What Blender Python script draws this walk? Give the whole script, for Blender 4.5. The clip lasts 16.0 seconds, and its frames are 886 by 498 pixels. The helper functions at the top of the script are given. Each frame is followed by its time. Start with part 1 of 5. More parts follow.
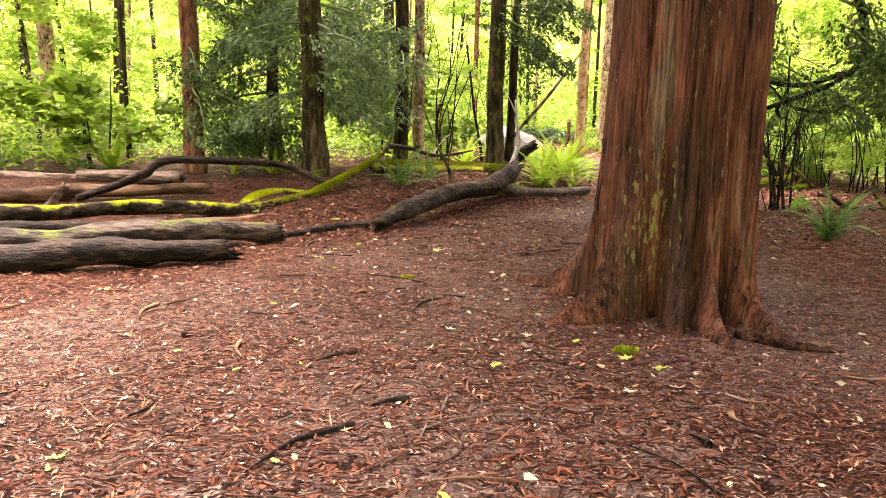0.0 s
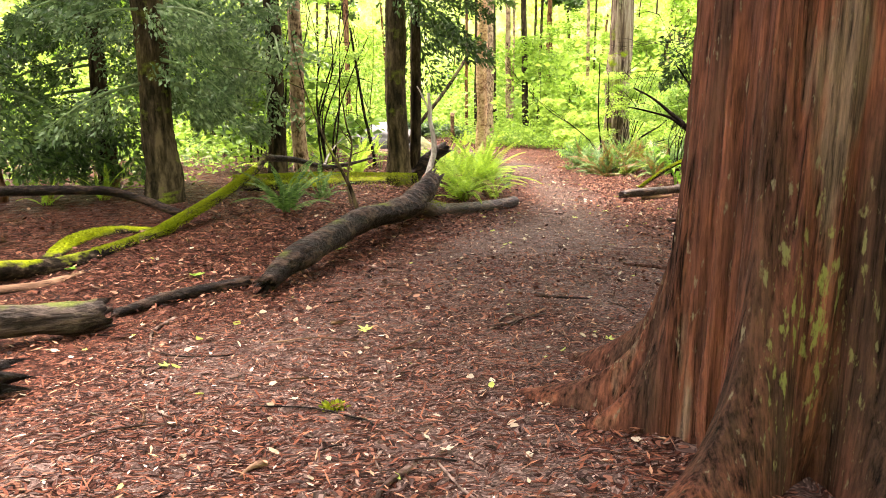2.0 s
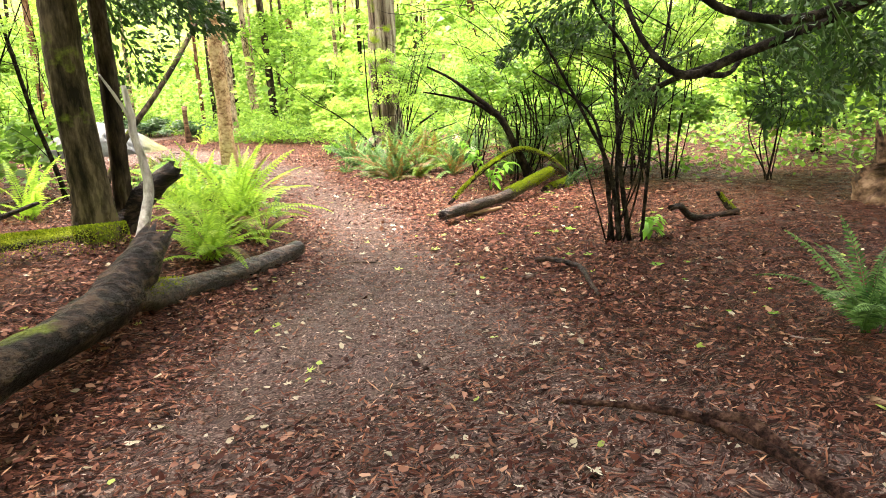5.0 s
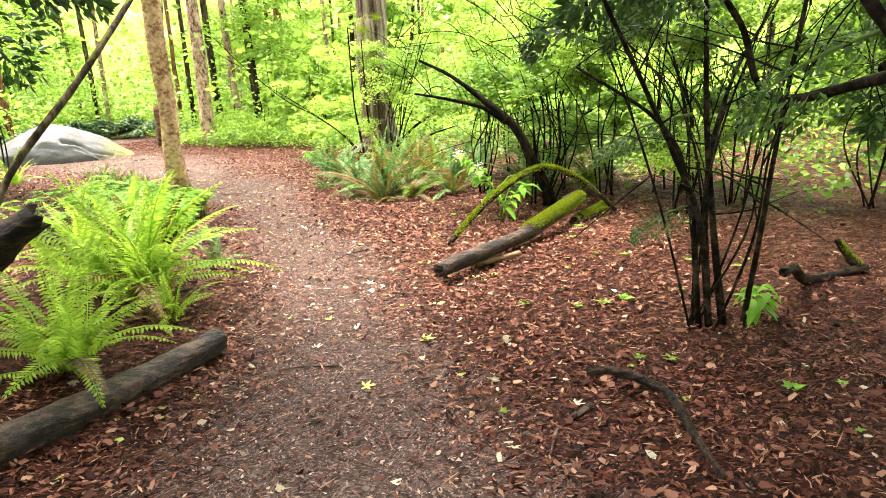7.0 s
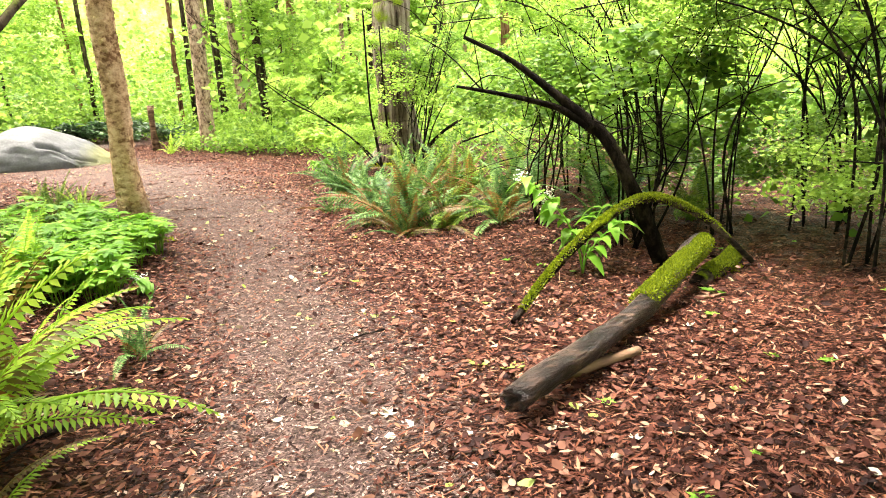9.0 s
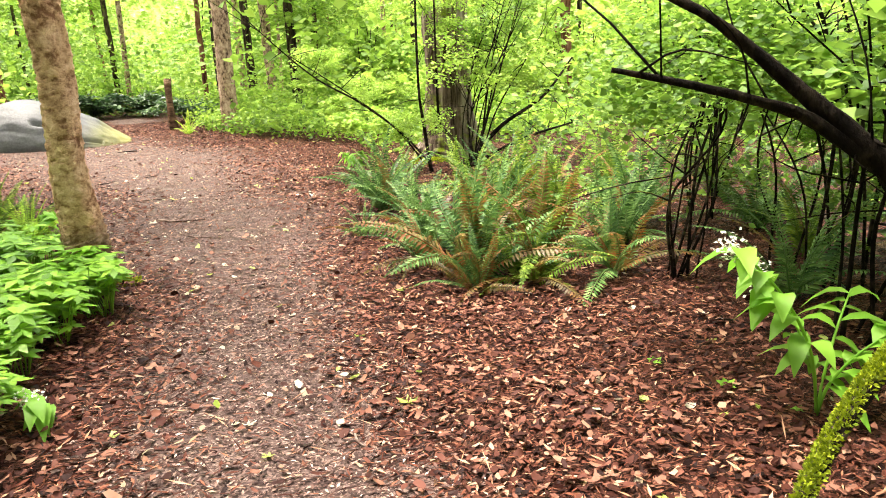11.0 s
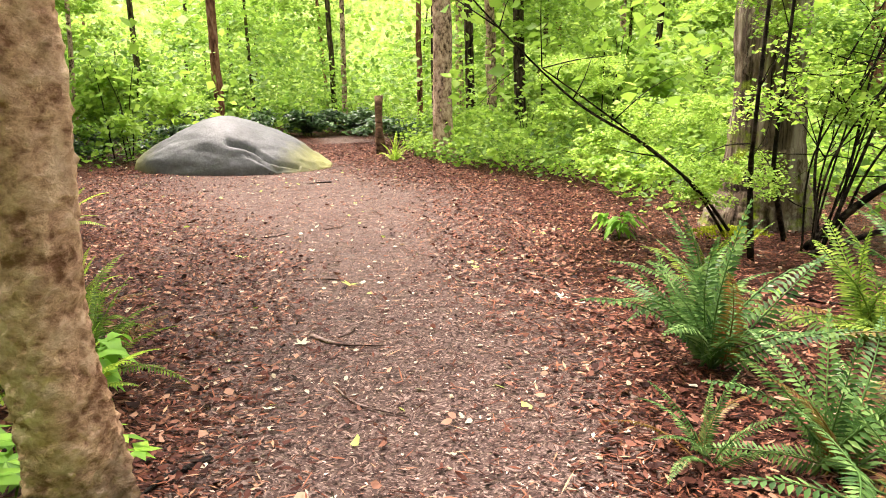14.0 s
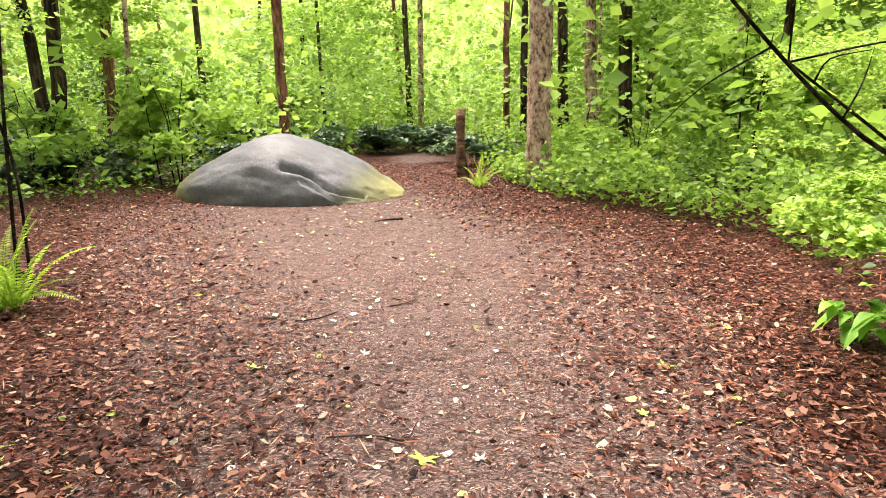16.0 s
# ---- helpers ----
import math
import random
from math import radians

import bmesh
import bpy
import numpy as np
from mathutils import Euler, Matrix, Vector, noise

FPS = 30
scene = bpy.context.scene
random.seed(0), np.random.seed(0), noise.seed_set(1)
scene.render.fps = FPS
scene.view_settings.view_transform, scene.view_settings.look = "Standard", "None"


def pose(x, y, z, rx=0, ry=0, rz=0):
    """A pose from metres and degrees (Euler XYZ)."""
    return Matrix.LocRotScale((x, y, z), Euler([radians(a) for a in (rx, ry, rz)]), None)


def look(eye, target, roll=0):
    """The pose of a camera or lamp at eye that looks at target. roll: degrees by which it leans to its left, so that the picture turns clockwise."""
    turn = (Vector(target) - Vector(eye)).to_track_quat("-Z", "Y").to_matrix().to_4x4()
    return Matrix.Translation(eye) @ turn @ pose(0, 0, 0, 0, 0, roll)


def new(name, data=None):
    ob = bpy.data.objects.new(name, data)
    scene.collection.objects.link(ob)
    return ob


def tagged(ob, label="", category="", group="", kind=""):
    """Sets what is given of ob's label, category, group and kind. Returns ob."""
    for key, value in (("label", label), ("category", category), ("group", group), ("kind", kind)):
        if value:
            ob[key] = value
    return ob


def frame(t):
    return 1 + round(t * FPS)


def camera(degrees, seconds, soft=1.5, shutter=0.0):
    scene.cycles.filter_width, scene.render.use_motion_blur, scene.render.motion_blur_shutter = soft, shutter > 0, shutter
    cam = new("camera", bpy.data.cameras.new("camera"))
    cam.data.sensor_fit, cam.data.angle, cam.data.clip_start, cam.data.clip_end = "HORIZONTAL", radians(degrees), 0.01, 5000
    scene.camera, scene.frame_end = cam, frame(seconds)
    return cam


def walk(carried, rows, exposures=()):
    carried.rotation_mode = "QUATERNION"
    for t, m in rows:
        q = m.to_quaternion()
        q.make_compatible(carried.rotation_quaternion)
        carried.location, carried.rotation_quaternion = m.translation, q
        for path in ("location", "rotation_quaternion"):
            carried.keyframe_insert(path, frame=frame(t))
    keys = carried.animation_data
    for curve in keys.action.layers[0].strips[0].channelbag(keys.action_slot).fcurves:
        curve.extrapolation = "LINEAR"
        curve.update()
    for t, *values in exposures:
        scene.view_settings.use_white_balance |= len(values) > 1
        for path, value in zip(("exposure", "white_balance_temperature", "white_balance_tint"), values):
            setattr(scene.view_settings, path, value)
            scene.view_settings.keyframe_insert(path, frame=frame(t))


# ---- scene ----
cam = camera(65.9, 16.0, 1.0)
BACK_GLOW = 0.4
PATH = [
    (0, (0.305, 0.238, 1.355), (0.304, 2.201, 0.971), 1.0),
    (0.5, (0.173, 0.852, 1.362), (0.254, 2.811, 0.97), 0.8),
    (1, (0.075, 1.469, 1.37), (0.236, 3.423, 0.972), 0.5),
    (1.5, (-0.01, 2.088, 1.393), (0.255, 4.03, 0.993), 0.2),
    (2, (-0.053, 2.736, 1.414), (0.314, 4.661, 1.014), -0.3),
    (2.5, (-0.071, 3.381, 1.451), (0.431, 5.273, 1.043), -0.7),
    (3, (-0.037, 4.035, 1.459), (0.611, 5.881, 1.042), -1.2),
    (3.5, (0.084, 4.655, 1.48), (0.888, 6.434, 1.041), -1.7),
    (4, (0.273, 5.255, 1.475), (1.218, 6.959, 1.025), -2.0),
    (4.2, (0.343, 5.462, 1.474), (1.333, 7.14, 1.022), -2.0),
    (6.3, (1.527, 7.267, 1.584), (2.532, 8.93, 1.111), -3.4),
    (6.5, (1.637, 7.509, 1.581), (2.644, 9.169, 1.104), -3.3),
    (7, (1.955, 8.037, 1.567), (2.959, 9.699, 1.087), -3.1),
    (7.5, (2.244, 8.585, 1.535), (3.241, 10.252, 1.06), -2.9),
    (8, (2.519, 9.137, 1.5), (3.511, 10.811, 1.035), -2.8),
    (8.5, (2.783, 9.672, 1.462), (3.755, 11.359, 1.005), -3.0),
    (8.7, (2.877, 9.909, 1.456), (3.848, 11.596, 0.997), -2.9),
    (10.8, (3.761, 12.244, 1.478), (4.644, 13.959, 0.95), -1.7),
    (11, (3.848, 12.466, 1.486), (4.722, 14.185, 0.958), -1.6),
    (11.5, (4.067, 13.051, 1.478), (4.899, 14.793, 0.956), -1.4),
    (12, (4.236, 13.601, 1.49), (5.002, 15.375, 0.973), -1.2),
    (12.5, (4.379, 14.131, 1.517), (5.034, 15.949, 1.003), -1.2),
    (13, (4.416, 14.681, 1.525), (4.958, 16.539, 1.022), -0.9),
    (13.5, (4.451, 15.226, 1.514), (4.883, 17.117, 1.027), -0.8),
    (14, (4.465, 15.829, 1.486), (4.805, 17.743, 1.018), -0.7),
    (14.5, (4.479, 16.411, 1.473), (4.74, 18.342, 1.022), -0.8),
    (15, (4.479, 17.03, 1.471), (4.679, 18.971, 1.031), -0.7),
    (15.5, (4.556, 17.641, 1.462), (4.707, 19.587, 1.027), -1.0),
    (16, (4.559, 18.268, 1.481), (4.689, 20.216, 1.048), -1.0),
]
walk(cam, [(t, look(eye, target, roll)) for t, eye, target, roll in PATH], [(0, 3.1, 8000, 34), (1, 3.3, 7600, 32), (2, 3.2, 7300, 28), (3.5, 3.3, 6900, 23), (7, 3.15, 6900, 17), (8.5, 3.0, 6900, 17), (11, 2.65, 6900, 18), (13, 2.4, 6900, 22), (14.5, 2.4, 6900, 24), (16, 2.28, 6850, 25)])

# ---- light ----
world = bpy.data.worlds.new("overcast_sky")
scene.world = world
world.use_nodes = True
wn = world.node_tree.nodes
wl = world.node_tree.links
sky = wn.new("ShaderNodeTexSky")
sky.sky_type = "NISHITA"
sky.sun_disc = False
sky.sun_elevation = radians(72)
sky.sun_rotation = radians(-27)
sky.air_density = 1.0
sky.dust_density = 4.0
grey = wn.new("ShaderNodeHueSaturation")
grey.inputs["Saturation"].default_value = 0.2
wl.new(sky.outputs["Color"], grey.inputs["Color"])
wl.new(grey.outputs["Color"], wn["Background"].inputs["Color"])
wn["Background"].inputs["Strength"].default_value = 0.13
sun = new("sun", bpy.data.lights.new("sun", "SUN"))
sun.data.energy, sun.data.angle, sun.data.color = 2.7, radians(32), (1.0, 0.95, 0.85)
sun.matrix_world = look((0, 0, 30), (5, -10, 0))

# ---- materials ----


def ramp_node(nt, stops, fac):
    r = nt.nodes.new("ShaderNodeValToRGB")
    while len(r.color_ramp.elements) < len(stops):
        r.color_ramp.elements.new(0.5)
    for e, (p, c) in zip(r.color_ramp.elements, stops):
        e.position, e.color = p, (*c, 1)
    nt.links.new(fac, r.inputs["Fac"])
    return r.outputs["Color"]


def noise_node(nt, scale, detail=6.0, stretch=(1, 1, 1), coords="Object", rough=0.6):
    tc = nt.nodes.new("ShaderNodeTexCoord")
    mp = nt.nodes.new("ShaderNodeMapping")
    mp.inputs["Scale"].default_value = stretch
    n = nt.nodes.new("ShaderNodeTexNoise")
    n.inputs["Scale"].default_value, n.inputs["Detail"].default_value, n.inputs["Roughness"].default_value = scale, detail, rough
    nt.links.new(tc.outputs[coords], mp.inputs["Vector"])
    nt.links.new(mp.outputs["Vector"], n.inputs["Vector"])
    return n.outputs["Fac"]


def mix_node(nt, fac, a, b, mode="MIX"):
    m = nt.nodes.new("ShaderNodeMix")
    m.data_type, m.blend_type = "RGBA", mode
    for sock, v in ((m.inputs[0], fac), (m.inputs[6], a), (m.inputs[7], b)):
        if isinstance(v, (int, float)):
            sock.default_value = v
        elif isinstance(v, tuple):
            sock.default_value = (*v, 1)
        else:
            nt.links.new(v, sock)
    return m.outputs[2]


def math_node(nt, op, a, b=0.0, clamp=False):
    m = nt.nodes.new("ShaderNodeMath")
    m.operation, m.use_clamp = op, clamp
    for sock, v in zip(m.inputs, (a, b)):
        if isinstance(v, (int, float)):
            sock.default_value = v
        else:
            nt.links.new(v, sock)
    return m.outputs[0]


def bump_node(nt, height, strength, dist):
    b = nt.nodes.new("ShaderNodeBump")
    b.inputs["Strength"].default_value, b.inputs["Distance"].default_value = strength, dist
    nt.links.new(height, b.inputs["Height"])
    return b.outputs["Normal"]


def material(name):
    m = bpy.data.materials.new(name)
    m.use_nodes = True
    return m, m.node_tree, m.node_tree.nodes["Principled BSDF"]


def bark(name, dark, mid, light, grain=9.0, stretch=(1, 1, 0.12), rough=0.85, moss=0.0, mosscol=(0.16, 0.22, 0.015), lichen=0.0, bump=0.6, coords="Object", gloss=0.06, foot=0.0):
    """Bark: long streaks along one axis, patches, moss on the upper sides and flecks of lichen."""
    m, nt, p = material(name)
    fine = noise_node(nt, grain, 8, stretch, coords, 0.65)
    wide = noise_node(nt, grain * 0.28, 4, stretch, coords)
    col = ramp_node(nt, ((0.41, dark), (0.5, mid), (0.59, light)), mix_node(nt, 0.45, fine, wide))
    if lichen:
        fleck = noise_node(nt, 22, 5, (1, 1, 0.35), coords)
        spread = noise_node(nt, 1.6, 3, (1, 1, 0.5), coords)
        f = math_node(nt, "MULTIPLY", math_node(nt, "MULTIPLY", math_node(nt, "SUBTRACT", fleck, 0.5, True), 9.0, True), math_node(nt, "MULTIPLY", math_node(nt, "SUBTRACT", spread, 0.5, True), 8.0, True))
        col = mix_node(nt, math_node(nt, "MULTIPLY", f, lichen), col, (0.34, 0.34, 0.22))
    if moss:
        geo = nt.nodes.new("ShaderNodeNewGeometry")
        sep = nt.nodes.new("ShaderNodeSeparateXYZ")
        nt.links.new(geo.outputs["Normal"], sep.inputs[0])
        patch = noise_node(nt, 2.2, 5, (1, 1, 1), coords)
        f = math_node(nt, "ADD", math_node(nt, "MULTIPLY", sep.outputs["Z"], 0.5), math_node(nt, "MULTIPLY", patch, 2.2))
        f = math_node(nt, "MULTIPLY", math_node(nt, "SUBTRACT", f, 1.75 - moss), 4.0, True)
        tint = noise_node(nt, 60, 3, (1, 1, 1), coords)
        col = mix_node(nt, f, col, ramp_node(nt, ((0.3, tuple(c * 0.5 for c in mosscol)), (0.7, tuple(c * 1.5 for c in mosscol))), tint))
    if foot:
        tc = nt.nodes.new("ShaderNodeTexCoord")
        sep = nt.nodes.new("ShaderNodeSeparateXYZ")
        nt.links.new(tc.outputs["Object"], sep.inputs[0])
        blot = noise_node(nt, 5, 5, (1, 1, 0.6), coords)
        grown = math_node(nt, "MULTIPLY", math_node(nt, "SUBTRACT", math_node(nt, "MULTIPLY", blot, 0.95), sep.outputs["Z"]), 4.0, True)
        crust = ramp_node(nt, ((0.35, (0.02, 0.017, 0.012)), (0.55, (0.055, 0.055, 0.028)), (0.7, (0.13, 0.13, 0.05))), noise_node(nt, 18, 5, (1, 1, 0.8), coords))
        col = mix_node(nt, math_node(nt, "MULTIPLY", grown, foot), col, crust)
    nt.links.new(col, p.inputs["Base Color"])
    p.inputs["Roughness"].default_value = rough
    p.inputs["Specular IOR Level"].default_value = gloss
    nt.links.new(bump_node(nt, mix_node(nt, 0.3, fine, wide), bump, 0.05), p.inputs["Normal"])
    return m


def leaf(name, stops, through_light=0.5, rough=0.5, glow=0.0, gloss=0.35, whole=0.35):
    """Thin leaves: light is scattered on both sides; the colour varies from leaf to leaf."""
    m, nt, p = material(name)
    out = nt.nodes["Material Output"]
    geo = nt.nodes.new("ShaderNodeNewGeometry")
    info = nt.nodes.new("ShaderNodeObjectInfo")
    r = mix_node(nt, whole, geo.outputs["Random Per Island"], info.outputs["Random"])
    col = ramp_node(nt, stops, r)
    nt.links.new(col, p.inputs["Base Color"])
    p.inputs["Roughness"].default_value = rough
    p.inputs["Specular IOR Level"].default_value = gloss
    tr = nt.nodes.new("ShaderNodeBsdfTranslucent")
    nt.links.new(mix_node(nt, glow, col, (0.42, 0.60, 0.10)), tr.inputs["Color"])
    mx = nt.nodes.new("ShaderNodeMixShader")
    mx.inputs[0].default_value = through_light
    nt.links.new(p.outputs[0], mx.inputs[1])
    nt.links.new(tr.outputs[0], mx.inputs[2])
    nt.links.new(mx.outputs[0], out.inputs["Surface"])
    return m




def make_cedar_bark():
    """Stringy cedar bark: broad weathered strips of red, umber and grey, fine fibres, and a streak of green lichen in one hollow."""
    m, nt, p = material("cedar_bark")
    fibre = noise_node(nt, 60, 6, (1, 1, 0.05), rough=0.65)
    strand = noise_node(nt, 16, 5, (1, 1, 0.06))
    strip = noise_node(nt, 4.2, 3, (1, 1, 0.16))
    patch = noise_node(nt, 2.4, 4, (1, 1, 0.5))
    hue = ramp_node(nt, ((0.38, (0.045, 0.027, 0.019)), (0.45, (0.082, 0.041, 0.027)), (0.51, (0.10, 0.042, 0.028)), (0.57, (0.17, 0.066, 0.038)), (0.63, (0.165, 0.115, 0.078))), mix_node(nt, 0.35, strip, patch))
    tone = ramp_node(nt, ((0.38, (0.05, 0.05, 0.05)), (0.48, (0.7, 0.7, 0.7)), (0.6, (1.5, 1.45, 1.4))), mix_node(nt, 0.45, fibre, strand))
    col = mix_node(nt, 1.0, hue, tone, "MULTIPLY")
    tc = nt.nodes.new("ShaderNodeTexCoord")
    sep = nt.nodes.new("ShaderNodeSeparateXYZ")
    nt.links.new(tc.outputs["Object"], sep.inputs[0])
    ax, ay = math_node(nt, "ADD", sep.outputs["X"], 0.36), math_node(nt, "ADD", sep.outputs["Y"], 0.47)
    far = math_node(nt, "ADD", math_node(nt, "ADD", math_node(nt, "MULTIPLY", ax, ax), math_node(nt, "MULTIPLY", ay, ay)), math_node(nt, "MULTIPLY", math_node(nt, "POWER", math_node(nt, "ABSOLUTE", math_node(nt, "SUBTRACT", sep.outputs["Z"], 0.62)), 2.0), 0.09))
    near = math_node(nt, "SUBTRACT", 1.0, math_node(nt, "MULTIPLY", far, 18.0), True)
    fleck = noise_node(nt, 34, 5, (1, 1, 0.3))
    spread = noise_node(nt, 2.6, 3, (1, 1, 0.4))
    f = math_node(nt, "ADD", math_node(nt, "MULTIPLY", near, 0.11), math_node(nt, "MULTIPLY", math_node(nt, "SUBTRACT", spread, 0.6, True), 0.5))
    f = math_node(nt, "MULTIPLY", math_node(nt, "SUBTRACT", math_node(nt, "ADD", fleck, f), 0.62), 12.0, True)
    col = mix_node(nt, math_node(nt, "MULTIPLY", f, 0.8), col, mix_node(nt, near, (0.20, 0.18, 0.115), (0.20, 0.24, 0.05)))
    nt.links.new(col, p.inputs["Base Color"])
    p.inputs["Roughness"].default_value = 0.8
    p.inputs["Specular IOR Level"].default_value = 0.08
    nt.links.new(bump_node(nt, mix_node(nt, 0.5, fibre, strand), 1.0, 0.05), p.inputs["Normal"])
    return m


CEDAR_BARK = make_cedar_bark()
GREY_CEDAR = bark("grey_cedar_bark", (0.018, 0.012, 0.009), (0.13, 0.094, 0.07), (0.31, 0.26, 0.21), 14.0, (1, 1, 0.06), moss=0.5, lichen=0.5, bump=0.9)
RED_BARK = bark("red_tree_bark", (0.05, 0.022, 0.014), (0.19, 0.085, 0.05), (0.30, 0.17, 0.11), 16.0, (1, 1, 0.25))
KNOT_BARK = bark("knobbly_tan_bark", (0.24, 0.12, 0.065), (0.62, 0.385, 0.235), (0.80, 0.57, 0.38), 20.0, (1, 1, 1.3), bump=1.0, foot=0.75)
TAN_BARK = bark("tan_tree_bark", (0.045, 0.026, 0.018), (0.36, 0.24, 0.17), (0.58, 0.43, 0.32), 20.0, (1, 1, 0.6), moss=0.04, lichen=0.3, bump=1.0)
MOSS_BARK = bark("mossy_tree_bark", (0.012, 0.01, 0.006), (0.05, 0.038, 0.022), (0.13, 0.10, 0.06), 16.0, (1, 1, 0.25), moss=0.5, mosscol=(0.13, 0.17, 0.02))
DARK_BARK = bark("dark_tree_bark", (0.008, 0.006, 0.004), (0.035, 0.025, 0.016), (0.10, 0.075, 0.05), 16.0, (1, 1, 0.25), moss=0.3, mosscol=(0.12, 0.16, 0.015))
TWIG_BARK = bark("dark_twig_bark", (0.005, 0.004, 0.003), (0.014, 0.011, 0.008), (0.05, 0.04, 0.03), 20.0, (1, 1, 1), moss=0.08)
LOG_WET = bark("wet_dark_log", (0.004, 0.003, 0.0025), (0.012, 0.008, 0.006), (0.06, 0.038, 0.027), 30.0, (0.35, 0.8, 1.2), rough=0.5, moss=-0.4, gloss=0.12, bump=1.0)
LOG_GREY = bark("weathered_grey_log", (0.006, 0.0045, 0.0035), (0.014, 0.009, 0.007), (0.075, 0.048, 0.034), 26.0, (0.16, 0.8, 1.2), rough=0.5, moss=0.06, mosscol=(0.085, 0.105, 0.014), gloss=0.1, bump=1.0)
LOG_FILM = bark("green_filmed_log", (0.01, 0.007, 0.005), (0.035, 0.026, 0.02), (0.13, 0.10, 0.08), 26.0, (0.16, 0.8, 1.2), rough=0.5, moss=0.3, mosscol=(0.09, 0.12, 0.02), gloss=0.15, bump=1.0)
LOG_DAMP = bark("damp_brown_log", (0.008, 0.005, 0.004), (0.028, 0.017, 0.013), (0.13, 0.08, 0.058), 40.0, (0.2, 0.8, 1.2), rough=0.3, gloss=0.4, bump=1.0)
LOG_MOSS = bark("moss_covered_log", (0.006, 0.005, 0.004), (0.025, 0.018, 0.013), (0.12, 0.09, 0.065), 22.0, (0.3, 0.8, 1.0), moss=0.4, mosscol=(0.24, 0.31, 0.008), rough=0.7)
LEANING_BARK = bark("black_mossy_bark", (0.004, 0.003, 0.002), (0.008, 0.006, 0.004), (0.026, 0.02, 0.013), 24.0, (1, 1, 0.5), moss=0.2, mosscol=(0.10, 0.13, 0.012), bump=1.0)
LOG_PINK = bark("peeled_pinkish_log", (0.02, 0.012, 0.009), (0.10, 0.066, 0.052), (0.30, 0.225, 0.185), 18.0, (0.2, 0.8, 1.0), rough=0.6)
LOG_BROWN = bark("bare_brown_log", (0.03, 0.018, 0.012), (0.13, 0.075, 0.045), (0.30, 0.19, 0.12), 10.0, (0.2, 0.8, 1.0), rough=0.6)
PALE_STICK = bark("bleached_stick", (0.16, 0.14, 0.12), (0.36, 0.33, 0.29), (0.55, 0.52, 0.47), 16.0, (1, 1, 0.3), rough=0.6)
ROOT_BARK = bark("root_bark", (0.012, 0.006, 0.005), (0.05, 0.024, 0.017), (0.12, 0.066, 0.045), 36.0, (1, 1, 1), bump=1.0)

LEAF_BRIGHT = leaf("spring_leaf", ((0.12, (0.09, 0.20, 0.02)), (0.5, (0.235, 0.42, 0.045)), (0.88, (0.42, 0.60, 0.11))), 0.5, 0.5, 0.25)
LEAF_MID = leaf("shrub_leaf", ((0.12, (0.045, 0.125, 0.015)), (0.5, (0.14, 0.30, 0.035)), (0.88, (0.29, 0.47, 0.07))), 0.5, 0.5, 0.2)
LEAF_DEEP = leaf("evergreen_shrub_leaf", ((0.15, (0.02, 0.055, 0.018)), (0.5, (0.045, 0.11, 0.035)), (0.85, (0.11, 0.20, 0.07))), 0.25, 0.35)
LEAF_COVER = leaf("ground_cover_leaf", ((0.15, (0.09, 0.24, 0.02)), (0.5, (0.17, 0.39, 0.03)), (0.85, (0.32, 0.60, 0.06))), 0.45, 0.45, 0.2)
FERN_GREEN = leaf("fern_green", ((0.15, (0.17, 0.34, 0.025)), (0.5, (0.33, 0.55, 0.045)), (0.85, (0.52, 0.70, 0.08))), 0.58, 0.45, 0.35)
FERN_DEEP = leaf("fern_deep_green", ((0.15, (0.028, 0.08, 0.02)), (0.5, (0.085, 0.19, 0.045)), (0.85, (0.20, 0.34, 0.10))), 0.3, 0.45, gloss=0.2)
FERN_OLIVE = leaf("fern_olive_green", ((0.15, (0.045, 0.10, 0.013)), (0.5, (0.12, 0.22, 0.025)), (0.85, (0.25, 0.36, 0.05))), 0.4, 0.5, gloss=0.15)
FERN_OLD = leaf("fern_dry_brown", ((0.15, (0.07, 0.045, 0.012)), (0.5, (0.17, 0.13, 0.025)), (0.85, (0.24, 0.09, 0.025))), 0.3)
CONIFER = leaf("cedar_spray", ((0.15, (0.02, 0.055, 0.012)), (0.5, (0.045, 0.11, 0.022)), (0.85, (0.11, 0.2, 0.05))), 0.2, 0.5)
CONIFER_PALE = leaf("blue_green_spray", ((0.15, (0.05, 0.11, 0.04)), (0.5, (0.11, 0.2, 0.08)), (0.85, (0.22, 0.34, 0.15))), 0.25, 0.5)
LITTER = leaf("dead_leaf", ((0.0, (0.010, 0.004, 0.003)), (0.35, (0.055, 0.017, 0.011)), (0.65, (0.135, 0.050, 0.032)), (0.88, (0.24, 0.115, 0.075)), (1.0, (0.42, 0.25, 0.165))), 0.05, 0.6, gloss=0.1, whole=0.0)
SHREDS = leaf("cedar_shred", ((0.0, (0.016, 0.006, 0.004)), (0.35, (0.07, 0.022, 0.013)), (0.65, (0.17, 0.057, 0.031)), (0.88, (0.29, 0.125, 0.07)), (1.0, (0.5, 0.31, 0.19))), 0.0, 0.6, gloss=0.08, whole=0.0)
CHIPS = leaf("wood_chip", ((0.0, (0.022, 0.012, 0.010)), (0.4, (0.075, 0.042, 0.034)), (0.7, (0.17, 0.10, 0.08)), (0.93, (0.36, 0.25, 0.195)), (1.0, (0.6, 0.46, 0.37))), 0.0, 0.6, gloss=0.08, whole=0.0)
PETAL = leaf("fallen_pale_leaf", ((0.2, (0.40, 0.34, 0.22)), (0.8, (0.62, 0.58, 0.44))), 0.2)
